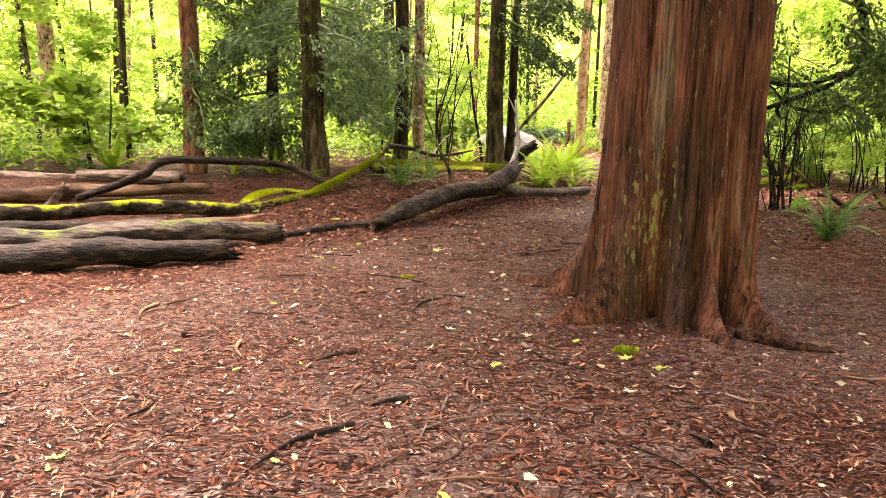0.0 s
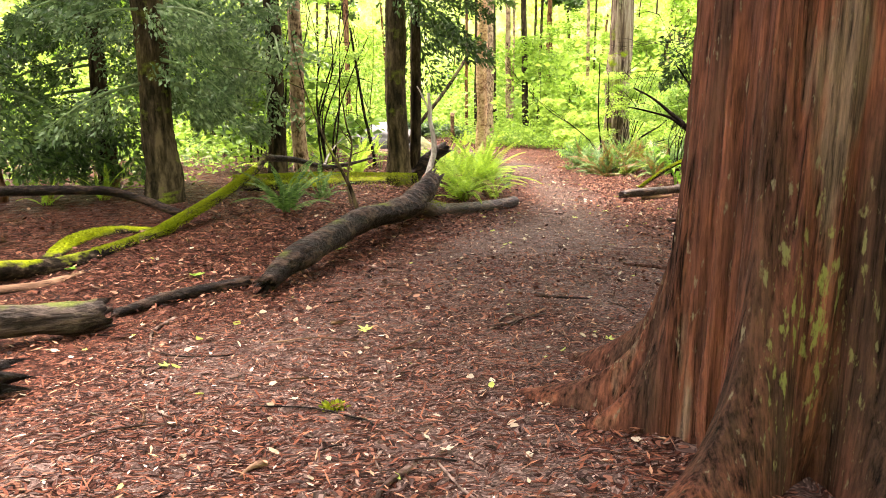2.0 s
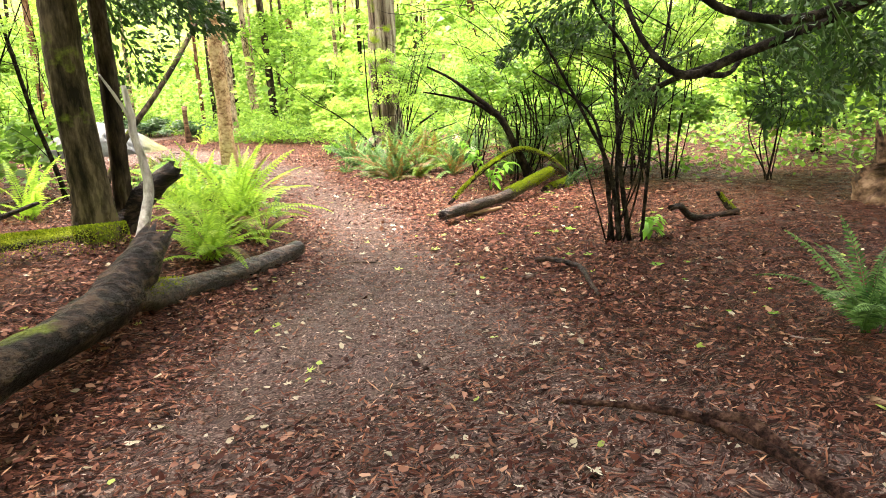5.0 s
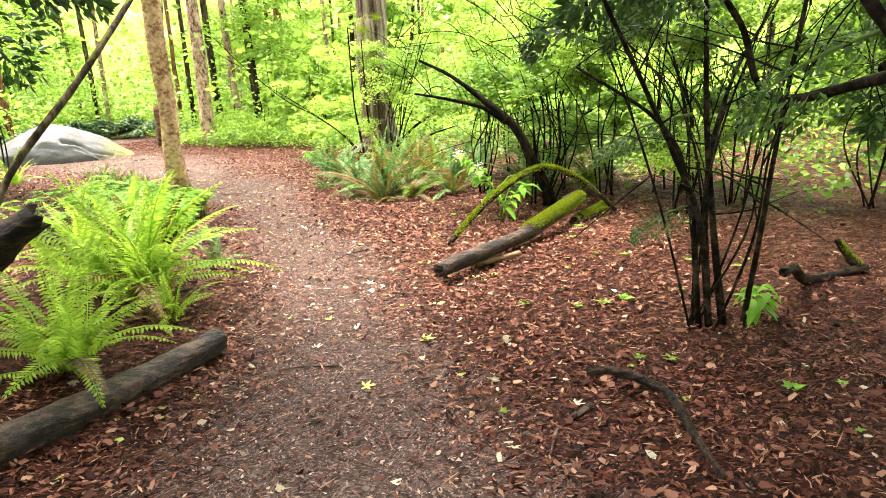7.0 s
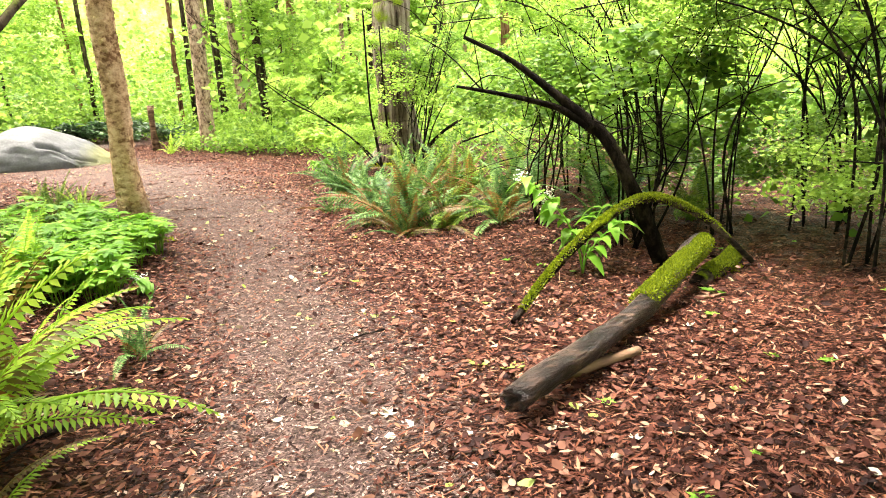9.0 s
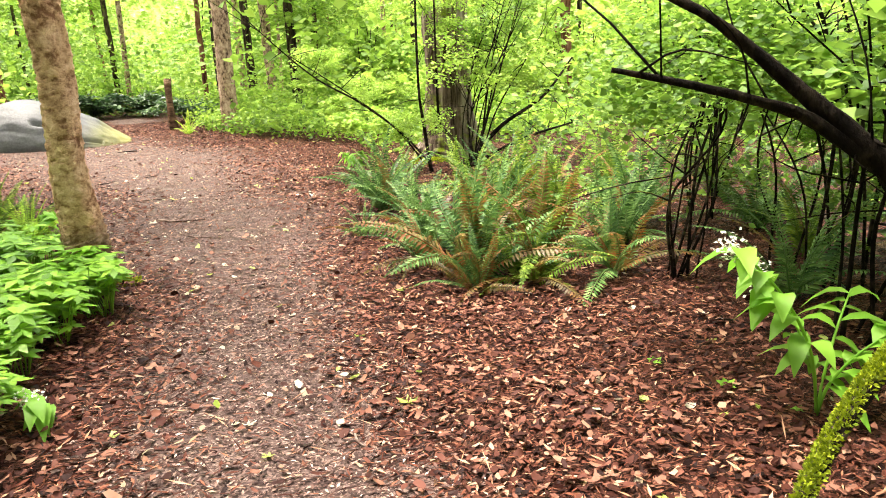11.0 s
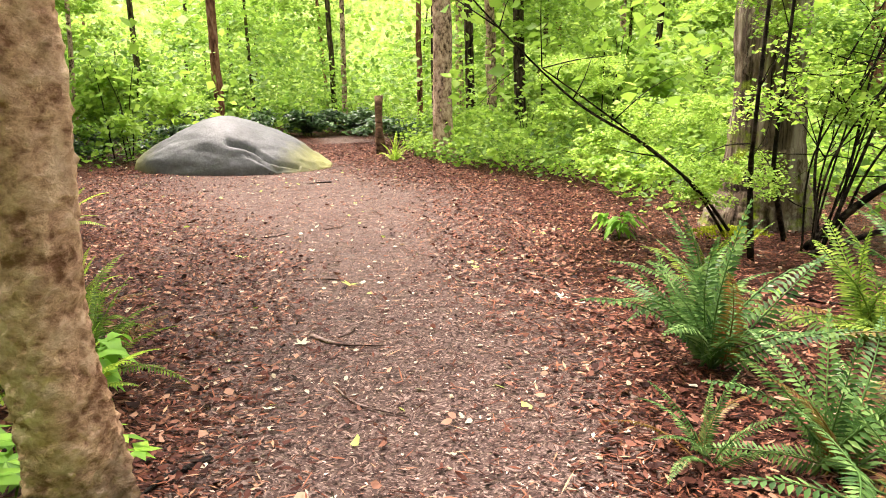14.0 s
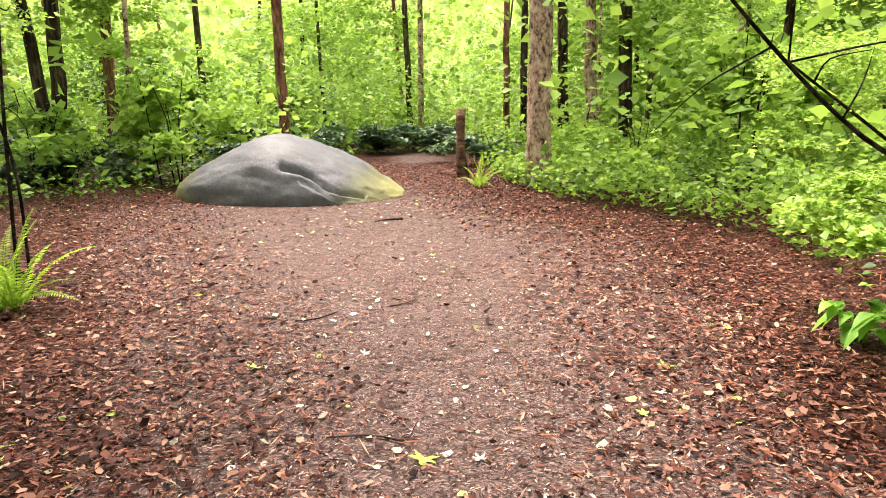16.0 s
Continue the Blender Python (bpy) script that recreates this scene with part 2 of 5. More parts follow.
FRESH = leaf("fallen_green_leaf", ((0.2, (0.30, 0.42, 0.06)), (0.8, (0.48, 0.58, 0.14))), 0.3)
BLOSSOM = leaf("white_blossom", ((0.2, (0.75, 0.76, 0.62)), (0.8, (0.82, 0.82, 0.75))), 0.3)
WATERLEAF = leaf("broad_green_leaf", ((0.15, (0.10, 0.26, 0.025)), (0.5, (0.18, 0.42, 0.035)), (0.85, (0.30, 0.58, 0.07))), 0.45, 0.5)


def shred_node(nt, scale, turn, long, seed):
    """Cells drawn out along one way, like shredded bark pressed flat: a random value for each, and the gaps between them."""
    tc = nt.nodes.new("ShaderNodeTexCoord")
    mp = nt.nodes.new("ShaderNodeMapping")
    mp.inputs["Rotation"].default_value = (0, 0, radians(turn))
    mp.inputs["Scale"].default_value = (1, long, 1)
    mp.inputs["Location"].default_value = (seed, seed * 1.7, 0)
    bend = nt.nodes.new("ShaderNodeTexNoise")
    bend.inputs["Scale"].default_value = 5.0
    nt.links.new(tc.outputs["Object"], bend.inputs["Vector"])
    nt.links.new(mix_node(nt, 0.16, tc.outputs["Object"], bend.outputs["Color"], "LINEAR_LIGHT"), mp.inputs["Vector"])
    out = []
    for feature in ("F1", "DISTANCE_TO_EDGE"):
        v = nt.nodes.new("ShaderNodeTexVoronoi")
        v.feature = feature
        v.inputs["Scale"].default_value = scale
        nt.links.new(mp.outputs["Vector"], v.inputs["Vector"])
        out.append(v)
    sep = nt.nodes.new("ShaderNodeSeparateColor")
    nt.links.new(out[0].outputs["Color"], sep.inputs[0])
    gap = math_node(nt, "MULTIPLY", out[1].outputs["Distance"], 9.0, True)
    return sep.outputs[0], sep.outputs[1], gap


def make_ground_material():
    m, nt, p = material("forest_floor")
    at = nt.nodes.new("ShaderNodeAttribute")
    at.attribute_name = "worn"
    big = noise_node(nt, 0.55, 5)
    mid = noise_node(nt, 7, 6)
    fine = noise_node(nt, 90, 4, rough=0.8)
    r1, pick, gap1 = shred_node(nt, 26, 20, 3.2, 0.0)
    r2, _, gap2 = shred_node(nt, 34, 105, 2.6, 7.3)
    r3, _, gap3 = shred_node(nt, 75, 60, 1.6, 3.1)
    over = math_node(nt, "GREATER_THAN", pick, 0.5)
    piece, gap = mix_node(nt, over, r1, r2), mix_node(nt, over, gap1, gap2)
    grit = math_node(nt, "ADD", math_node(nt, "MULTIPLY", r3, 0.62), math_node(nt, "MULTIPLY", mid, 0.40))
    leafy = math_node(nt, "ADD", math_node(nt, "MULTIPLY", piece, 0.72), math_node(nt, "MULTIPLY", fine, 0.28))
    duff = ramp_node(nt, ((0.12, (0.010, 0.0045, 0.003)), (0.38, (0.04, 0.014, 0.009)), (0.62, (0.12, 0.042, 0.026)), (0.9, (0.26, 0.125, 0.08))), leafy)
    duff = mix_node(nt, gap, (0.010, 0.006, 0.005), duff)
    dirt = ramp_node(nt, ((0.18, (0.03, 0.019, 0.0155)), (0.42, (0.080, 0.050, 0.041)), (0.66, (0.14, 0.094, 0.078)), (0.9, (0.32, 0.24, 0.20))), grit)
    dirt = mix_node(nt, math_node(nt, "ADD", math_node(nt, "MULTIPLY", gap3, 0.6), 0.4, True), (0.03, 0.02, 0.017), dirt)
    worn = math_node(nt, "ADD", at.outputs["Fac"], math_node(nt, "MULTIPLY", math_node(nt, "SUBTRACT", big, 0.5), 1.6), True)
    worn = math_node(nt, "GREATER_THAN", math_node(nt, "ADD", worn, math_node(nt, "MULTIPLY", math_node(nt, "SUBTRACT", pick, 0.5), 0.7)), 0.5)
    nt.links.new(mix_node(nt, worn, duff, dirt), p.inputs["Base Color"])
    nt.links.new(ramp_node(nt, ((0.35, (0.38, 0.38, 0.38)), (0.65, (0.8, 0.8, 0.8))), mid), p.inputs["Roughness"])
    p.inputs["Specular IOR Level"].default_value = 0.06
    nt.links.new(bump_node(nt, mix_node(nt, worn, mix_node(nt, 0.5, leafy, gap), mix_node(nt, 0.5, grit, mid)), 0.9, 0.03), p.inputs["Normal"])
    return m


def make_rock_material():
    m, nt, p = material("boulder_stone")
    fine, mid = noise_node(nt, 26, 8, rough=0.7), noise_node(nt, 2.2, 5)
    col = ramp_node(nt, ((0.3, (0.04, 0.042, 0.042)), (0.5, (0.078, 0.083, 0.083)), (0.7, (0.135, 0.141, 0.142))), mix_node(nt, 0.45, fine, mid))
    tc = nt.nodes.new("ShaderNodeTexCoord")
    sep = nt.nodes.new("ShaderNodeSeparateXYZ")
    nt.links.new(tc.outputs["Object"], sep.inputs[0])
    side = math_node(nt, "MULTIPLY", math_node(nt, "SUBTRACT", math_node(nt, "ADD", math_node(nt, "ABSOLUTE", sep.outputs["X"]), math_node(nt, "MULTIPLY", mid, 1.0)), 1.55), 1.6, True)
    col = mix_node(nt, math_node(nt, "MULTIPLY", side, 0.75), col, (0.20, 0.20, 0.045))
    nt.links.new(col, p.inputs["Base Color"])
    p.inputs["Roughness"].default_value = 0.6
    p.inputs["Specular IOR Level"].default_value = 0.3
    nt.links.new(bump_node(nt, fine, 0.35, 0.03), p.inputs["Normal"])
    return m


GROUND_MAT, ROCK_MAT = make_ground_material(), make_rock_material()

# ---- plan ----
EDGE_Y = (-6, 4, 7, 8.5, 10, 12, 14, 17, 18, 19.5, 22, 25, 28, 30.5, 32, 36, 38)
EDGE_L = (-7, -3.2, -1.4, -0.2, 1.2, 2.7, 3.3, 3.9, 3.8, 3.4, 2.6, 1.5, 0.3, 3.6, 4.6, 4.3, 4.7)
EDGE_R = (5, 4.2, 3.9, 3.8, 3.85, 4.3, 5.0, 5.45, 5.9, 6.3, 6.8, 7.2, 6.1, 5.7, 5.7, 6.0, 4.9)


def edges(y):
    return np.interp(y, EDGE_Y, EDGE_L), np.interp(y, EDGE_Y, EDGE_R)


def smooth(a, b, v):
    t = np.clip((v - a) / (b - a), 0, 1)
    return t * t * (3 - 2 * t)


def height(x, y):
    """The lie of the ground: level path, a low bank to its left, a slight rise to its right."""
    xl, xr = edges(y)
    bank = 0.32 * smooth(0.0, 2.2, xl + 0.4 - x) * smooth(7.5, 11, y) * (1 - smooth(20, 26, y))
    return bank + 0.10 * smooth(0.8, 4.0, x - xr) + 0.018 * np.sin(1.9 * x + 0.7 * y) * np.sin(1.3 * y - 0.5 * x) + 0.012 * np.sin(4.1 * x + 1.0) * np.sin(3.7 * y)


def gz(x, y):
    return float(height(np.float64(x), np.float64(y)))


# ---- building helpers ----


def mesh_from(name, verts, faces, mat, soft=False):
    me = bpy.data.meshes.new(name)
    verts, faces = np.asarray(verts, np.float32), np.asarray(faces, np.int32)
    k = faces.shape[1]
    me.vertices.add(len(verts))
    me.vertices.foreach_set("co", verts.ravel())
    me.loops.add(faces.size)
    me.loops.foreach_set("vertex_index", faces.ravel())
    me.polygons.add(len(faces))
    me.polygons.foreach_set("loop_start", np.arange(0, faces.size, k, dtype=np.int32))
    if soft:
        me.polygons.foreach_set("use_smooth", np.ones(len(faces), bool))
    me.materials.append(mat)
    me.update(calc_edges=True)
    me.validate()
    return me


def child(name, me, parent, m=None, label=""):
    ob = new(name, me)
    ob.parent = parent
    if m is not None:
        ob.matrix_basis = m
    return tagged(ob, label)


def base(name, x, y, z=None, turn=0.0, size=1.0):
    ob = new(name)
    ob.empty_display_size = 0.1
    ob.location, ob.rotation_euler, ob.scale = (x, y, gz(x, y) if z is None else z), (0, 0, radians(turn)), (size, size, size)
    return ob


def spline(points, radii, per=6):
    """A smooth line through the points, with the radius along it."""
    p = np.array(points, float)
    r = np.interp(np.linspace(0, 1, len(p)), np.linspace(0, 1, len(radii)), radii)
    q = np.vstack([2 * p[0] - p[1], p, 2 * p[-1] - p[-2]])
    line, thick = [], []
    for i in range(len(p) - 1):
        a, b, c, d = q[i : i + 4]
        for t in np.linspace(0, 1, per, endpoint=False):
            line.append(0.5 * (2 * b + (c - a) * t + (2 * a - 5 * b + 4 * c - d) * t * t + (3 * b - a - 3 * c + d) * t**3))
            thick.append(r[i] + (r[i + 1] - r[i]) * t)
    return np.vstack([line, p[-1:]]), np.array([*thick, r[-1]])


def tube(points, radii, sides=10, per=6, rough=0.08, seed=0, jag=0.0, ridge=0.0):
    """Vertices and faces of a tapering, knobbly limb; jag: splintered ends."""
    rng = np.random.default_rng(seed)
    line, thick = spline(points, radii, per)
    n = len(line)
    if sides >= 12 and jag:
        k = np.linspace(0, 1, n)[:, None] * np.linalg.norm(line[-1] - line[0])
        for q in (2.3, 5.1, 9.7):
            line = line + thick[:, None] * 0.14 * np.sin(q * k + rng.uniform(0, 6.3, 3)) / (q / 3)
            thick = thick * (1 + 0.10 / q**0.5 * np.sin(q * 1.3 * k[:, 0] + rng.uniform(0, 6.3)))
    tang = np.gradient(line, axis=0)
    tang /= np.linalg.norm(tang, axis=1)[:, None] + 1e-9
    ref = np.array([0.31, 0.17, 1.0]) if abs(tang[:, 2]).mean() < 0.8 else np.array([1.0, 0.2, 0.1])
    u = np.cross(tang, ref)
    u /= np.linalg.norm(u, axis=1)[:, None]
    v = np.cross(tang, u)
    ang = np.linspace(0, 2 * np.pi, sides, endpoint=False)
    ph = rng.uniform(0, 6.3, 6)
    s = np.linspace(0, n / per, n)[:, None]
    bumps = 1 + rough * (np.sin(2 * ang + ph[0] + 1.7 * s) + 0.7 * np.sin(3 * ang + ph[1] - 2.3 * s) + 0.6 * np.sin(5 * ang + ph[2] + 0.8 * s)) + ridge * np.sin(np.round(sides / 3) * ang + ph[3] + 0.5 * np.sin(1.1 * s)) + rough * 0.7 * rng.standard_normal((n, sides))
    rad = thick[:, None] * bumps
    ring = line[:, None] + rad[..., None] * (np.cos(ang)[None, :, None] * u[:, None] + np.sin(ang)[None, :, None] * v[:, None])
    if jag:
        ring[0] -= tang[0] * (jag * rng.uniform(0, 1, (sides, 1)) ** 2)
        ring[-1] += tang[-1] * (jag * rng.uniform(0, 1, (sides, 1)) ** 2)
    verts = np.vstack([ring.reshape(-1, 3), line[:1] + tang[:1] * 0.02, line[-1:] - tang[-1:] * 0.02 * bool(jag)])
    faces = []
    for i in range(n - 1):
        for j in range(sides):
            k = (j + 1) % sides
            a, b, c, d = i * sides + j, i * sides + k, (i + 1) * sides + k, (i + 1) * sides + j
            faces += [(a, b, c), (a, c, d)]
    for j in range(sides):
        k = (j + 1) % sides
        faces += [(n * sides, k, j), (n * sides + 1, (n - 1) * sides + j, (n - 1) * sides + k)]
    return verts, np.array(faces)


def joined(pieces):
    vs, fs, at = [], [], 0
    for v, f in pieces:
        vs.append(v)
        fs.append(np.asarray(f) + at)
        at += len(v)
    return np.vstack(vs), np.vstack(fs)


def limb(name, points, radii, mat, parent=None, label="", category="", group="", sides=10, per=6, rough=None, seed=0, jag=0.0):
    v, f = tube(points, radii, sides, per, (0.04 if sides >= 12 else 0.07) if rough is None else rough, seed, jag, 0.025 if sides >= 12 else 0.0)
    if parent is None:
        o = np.array(points[0], float)
        ob = new(name, mesh_from(name, v - o, f, mat, True))
        ob.location = o
        return tagged(ob, label, category, group)
    return child(name, mesh_from(name, v, f, mat, True), parent, None, label)


def leaves(centres, rng, size=(0.06, 0.11), up=0.6, wide=0.6, hang=0.0, fold=0.25, ways=None):
    """Small folded leaves, two triangles each, at the centres."""
    n = len(centres)
    yaw = rng.uniform(0, 2 * np.pi, n)
    d = np.stack([np.cos(yaw), np.sin(yaw), rng.normal(-hang, 0.35, n)], 1) if ways is None else ways
    d /= np.linalg.norm(d, axis=1)[:, None]
    nrm = rng.standard_normal((n, 3)) * (1 - up) + np.array([0, 0, up])
    side = np.cross(d, nrm)
    side /= np.linalg.norm(side, axis=1)[:, None] + 1e-9
    nrm = np.cross(side, d)
    ln = rng.uniform(*size, n)[:, None]
    w = ln * wide * 0.5
    a = centres
    b = centres + d * ln * 0.42 + side * w + nrm * w * fold
    c = centres + d * ln
    e = centres + d * ln * 0.42 - side * w + nrm * w * fold
    v = np.stack([a, b, c, e], 1).reshape(-1, 3)
    i = np.arange(n)[:, None] * 4
    return v, np.concatenate([i + [0, 1, 2], i + [0, 2, 3]], 1).reshape(-1, 3)


def in_blobs(rng, n, blobs, shell=0.45):
    """Points in and near the skins of some lumps: (x, y, z, radius, flatness)."""
    b = np.array(blobs, float)
    w = b[:, 3] ** 2
    k = rng.choice(len(b), n, p=w / w.sum())
    d = rng.standard_normal((n, 3))
    d /= np.linalg.norm(d, axis=1)[:, None]
    r = b[k, 3] * (shell + (1 - shell) * rng.uniform(0, 1, n) ** 0.6) * (1 + 0.25 * np.sin(5 * d[:, 0] + 3 * d[:, 2] + k))
    out = b[k, :3] + d * r[:, None]
    out[:, 2] = b[k, 2] + d[:, 2] * r * b[k, 4]
    return out


# ---- ground ----


def build_ground():
    gx = np.unique(np.concatenate([np.linspace(-400, -30, 12), np.linspace(-30, -6, 30), np.linspace(-6, 12, 150), np.linspace(12, 45, 30), np.linspace(45, 400, 12)]))
    gy = np.unique(np.concatenate([np.linspace(-400, -20, 12), np.linspace(-20, -2, 20), np.linspace(-2, 38, 280), np.linspace(38, 70, 24), np.linspace(70, 400, 10)]))
    xx, yy = np.meshgrid(gx, gy)
    zz = height(xx, yy)
    v = np.stack([xx, yy, zz], -1).reshape(-1, 3)
    w = len(gx)
    i = (np.arange(len(gy) - 1)[:, None] * w + np.arange(w - 1)[None]).ravel()
    me = mesh_from("ground", v, np.stack([i, i + 1, i + w + 1, i + w], 1), GROUND_MAT, True)
    xl, xr = edges(yy)
    worn = smooth(-0.3, 0.9, xx - xl) * smooth(-0.3, 0.9, xr - xx) * (0.45 + 0.55 * smooth(7, 12, yy))
    at = me.attributes.new("worn", "FLOAT", "POINT")
    at.data.foreach_set("value", worn.ravel().astype(np.float32))
    return tagged(new("ground", me), "trodden brown dirt path through reddish leaf litter", "ground", "", "structure")


build_ground()

# ---- the great cedar beside the path ----


def build_great_cedar():
    tree = tagged(base("cedar_tree", 2.03, 5.2, 0.0), "huge red-brown cedar with fluted stringy bark and flared roots", "tree")
    rng = np.random.default_rng(3)
    sides, rings = 260, 130
    th = np.linspace(0, 2 * np.pi, sides, endpoint=False)
    z = np.concatenate([[-0.12], np.linspace(0, 1, rings - 1) ** 1.9 * 9.0])
    tt, hh = np.meshgrid(th, z)
    hz = np.maximum(hh, 0)
    rad = 0.465 - 0.006 * hz + 0.02 * np.exp(-hz / 0.8)
    for deg, low, high, width in ((147, 0.60, 0.20, 0.15), (164, 0.26, 0.16, 0.11), (183, -0.06, 0.10, 0.12), (211, 0.50, 0.25, 0.19), (236, -0.05, -0.10, 0.10), (254, 0.24, 0.06, 0.10), (271, 0.44, 0.08, 0.11), (285, -0.04, -0.02, 0.06), (298, 0.48, 0.05, 0.08), (318, -0.03, -0.02, 0.09), (345, 0.10, 0.02, 0.14), (20, 0.25, 0.08, 0.2), (62, 0.35, 0.08, 0.2), (92, 0.62, 0.06, 0.17), (120, 0.72, 0.10, 0.17)):
        off = (tt - radians(deg) - 0.10 * np.sin(hz * 1.2) + np.pi) % (2 * np.pi) - np.pi
        wide = width * (1 + 0.5 * np.minimum(hz, 2.5))
        rad += np.exp(-((off / wide) ** 2)) * (low * np.exp(-hz / (0.30 if 80 < deg < 130 else 0.17)) + high * np.exp(-hz / 0.75) + 0.03)
    tw = tt + 0.05 * np.sin(hz * 0.8)
    rad += 0.020 * np.sin(9 * tw + 0.3 * hz) + 0.016 * np.sin(17 * tw + 1.0 + 0.5 * hz) + 0.012 * np.sin(31 * tw - 0.4 * hz) + 0.008 * np.sin(53 * tw + 0.9 * hz)
    strip = np.convolve(np.tile(rng.standard_normal(sides), 3), (0.25, 0.5, 0.25), "same")[sides : 2 * sides]
    strip2 = np.convolve(np.tile(rng.standard_normal(sides), 3), (0.25, 0.5, 0.25), "same")[sides : 2 * sides]
    mixz = 0.5 + 0.5 * np.sin(1.1 * hz + 2.0 * np.sin(3 * tt))
    rad += 0.013 * (strip[None] * mixz + strip2[None] * (1 - mixz)) + 0.002 * rng.standard_normal(rad.shape)
    v = np.stack([np.cos(tt) * rad, np.sin(tt) * rad, hh], -1).reshape(-1, 3)
    i = np.arange(rings - 1)[:, None] * sides
    j = np.arange(sides)[None]
    k = (j + 1) % sides
    f = np.stack([i + j, i + k, i + sides + k, i + sides + j], -1).reshape(-1, 4)
    child("trunk", mesh_from("trunk", v, f, CEDAR_BARK, True), tree)
    o = np.array((2.03, 5.2, 0))
    for n, (pts, r) in enumerate((
        (((2.5, 5.6, 3.2), (3.9, 6.8, 2.75), (4.75, 7.8, 2.12), (4.78, 8.3, 1.82), (4.47, 8.78, 1.6), (4.19, 8.92, 1.5), (4.04, 9.04, 1.62), (3.95, 9.15, 1.86), (3.9, 9.25, 2.2)), (0.06, 0.034, 0.024, 0.014)),
        (((4.77, 8.15, 1.9), (4.45, 8.4, 1.77), (4.05, 8.58, 1.83), (3.82, 8.73, 2.05), (3.6, 8.95, 2.35)), (0.032, 0.012)),
        (((4.4, 8.8, 1.57), (4.6, 9.3, 1.5), (4.95, 9.9, 1.4), (5.19, 10.22, 1.46), (5.0, 10.2, 1.75), (4.7, 10.2, 2.02), (4.6, 10.3, 2.4)), (0.026, 0.01)),
        (((4.95, 9.5, 1.52), (5.5, 9.6, 1.5), (6.0, 9.8, 1.75), (6.3, 10.0, 2.2)), (0.03, 0.012)),
        (((2.7, 5.4, 3.4), (4.2, 6.2, 2.7), (5.4, 7.0, 2.0), (6.0, 7.6, 1.7)), (0.06, 0.015)),
        (((2.75, 5.0, 3.6), (4.4, 5.6, 2.6), (5.3, 6.3, 1.9)), (0.05, 0.012)),
    )):
        limb("limb", [tuple(np.array(p) - o) for p in pts], r, TWIG_BARK, tree, "dark drooping limb", sides=8, seed=n)
    for n, (pts, r) in enumerate((
        (((2.73, 8.46, 0.01), (2.96, 8.14, 0.035), (3.1, 7.86, 0.03), (3.08, 7.47, 0.035), (2.94, 7.03, 0.02), (2.75, 6.6, -0.02), (2.55, 6.2, -0.05)), (0.012, 0.024, 0.034)),
        (((3.1, 7.9, 0.04), (3.2, 7.75, 0.05), (3.15, 7.5, 0.0)), (0.02, 0.03)),
        (((2.36, 7.0, -0.01), (2.25, 6.7, 0.02), (2.27, 6.4, 0.03), (2.2, 6.1, 0.02)), (0.015, 0.036)),
        (((2.2, 4.45, 0.02), (2.38, 4.28, 0.012), (2.55, 4.22, 0.0), (2.75, 4.2, -0.03)), (0.05, 0.03, 0.02)),
    )):
        limb("root", [tuple(np.array(p) - o) for p in pts], r, ROOT_BARK, tree, sides=9, seed=20 + n)
    return tree


GREAT_CEDAR = build_great_cedar()

# ---- foliage stock shared by trees and shrubs ----


def bough_mesh(name, seed, length, mat, count=520):
    """A drooping conifer bough along +x: a twig line with flat hanging sprays."""
    rng = np.random.default_rng(seed)
    s = rng.uniform(0.08, 1, count) ** 0.8
    out = rng.choice([-1, 1], count) * rng.uniform(0.0, 1, count) * 0.42 * np.sin(np.pi * np.clip(s * 0.9 + 0.1, 0, 1))
    c = np.stack([s * length + 0.25 * np.abs(out) * length, out * length, -0.28 * length * s**2 - 0.22 * np.abs(out) * length - rng.uniform(0, 0.14, count)], 1)
    ways = np.stack([0.75 + 0 * s, np.sign(out) * 0.55 + rng.normal(0, 0.6, count), -0.5 + rng.normal(0, 0.6, count)], 1)
    a = leaves(c, rng, (0.03, 0.085), 0.35, 0.4, 0, 0.2, ways)
    t = tube([(0, 0, 0), (length * 0.5, 0, -0.07 * length), (length, 0, -0.28 * length)], (0.018, 0.004), 4, 4)
    return mesh_from(name, *joined([a, t]), mat)


BOUGHS = [bough_mesh("bough", 50 + i, 1.0, CONIFER) for i in range(3)]
BOUGHS_PALE = [bough_mesh("bough", 60 + i, 1.0, CONIFER_PALE) for i in range(3)]


def foliage_mesh(name, seed, mat, n, size, radius=0.8, lumps=9, tall=1.0, up=0.65):
    """An airy shrub crown about 2 m across, built of layered leaf tufts."""
    rng = np.random.default_rng(seed)
    blobs = [(rng.normal(0, radius * 0.55), rng.normal(0, radius * 0.55), rng.uniform(0.25, 1.0) * tall, rng.uniform(0.28, 0.55) * radius, 0.5) for _ in range(lumps)]
    return mesh_from(name, *leaves(in_blobs(rng, n, blobs, 0.15), rng, size, up, 0.75, 0.15), mat)


SHRUB_BRIGHT = [foliage_mesh("foliage", 70 + i, LEAF_BRIGHT, 1500, (0.07, 0.15)) for i in range(4)]
SHRUB_MID = [foliage_mesh("foliage", 80 + i, LEAF_MID, 1500, (0.06, 0.13)) for i in range(4)]
SHRUB_DEEP = [foliage_mesh("foliage", 90 + i, LEAF_DEEP, 1700, (0.08, 0.15), tall=0.8) for i in range(3)]
SHRUB_FINE = [foliage_mesh("foliage", 120 + i, LEAF_MID if i == 2 else LEAF_BRIGHT, 3200, (0.035, 0.075), lumps=16) for i in range(3)]
CROWN_BRIGHT = [foliage_mesh("crown", 100 + i, LEAF_BRIGHT, 1900, (0.07, 0.14), 1.0, 18, 1.6) for i in range(3)]
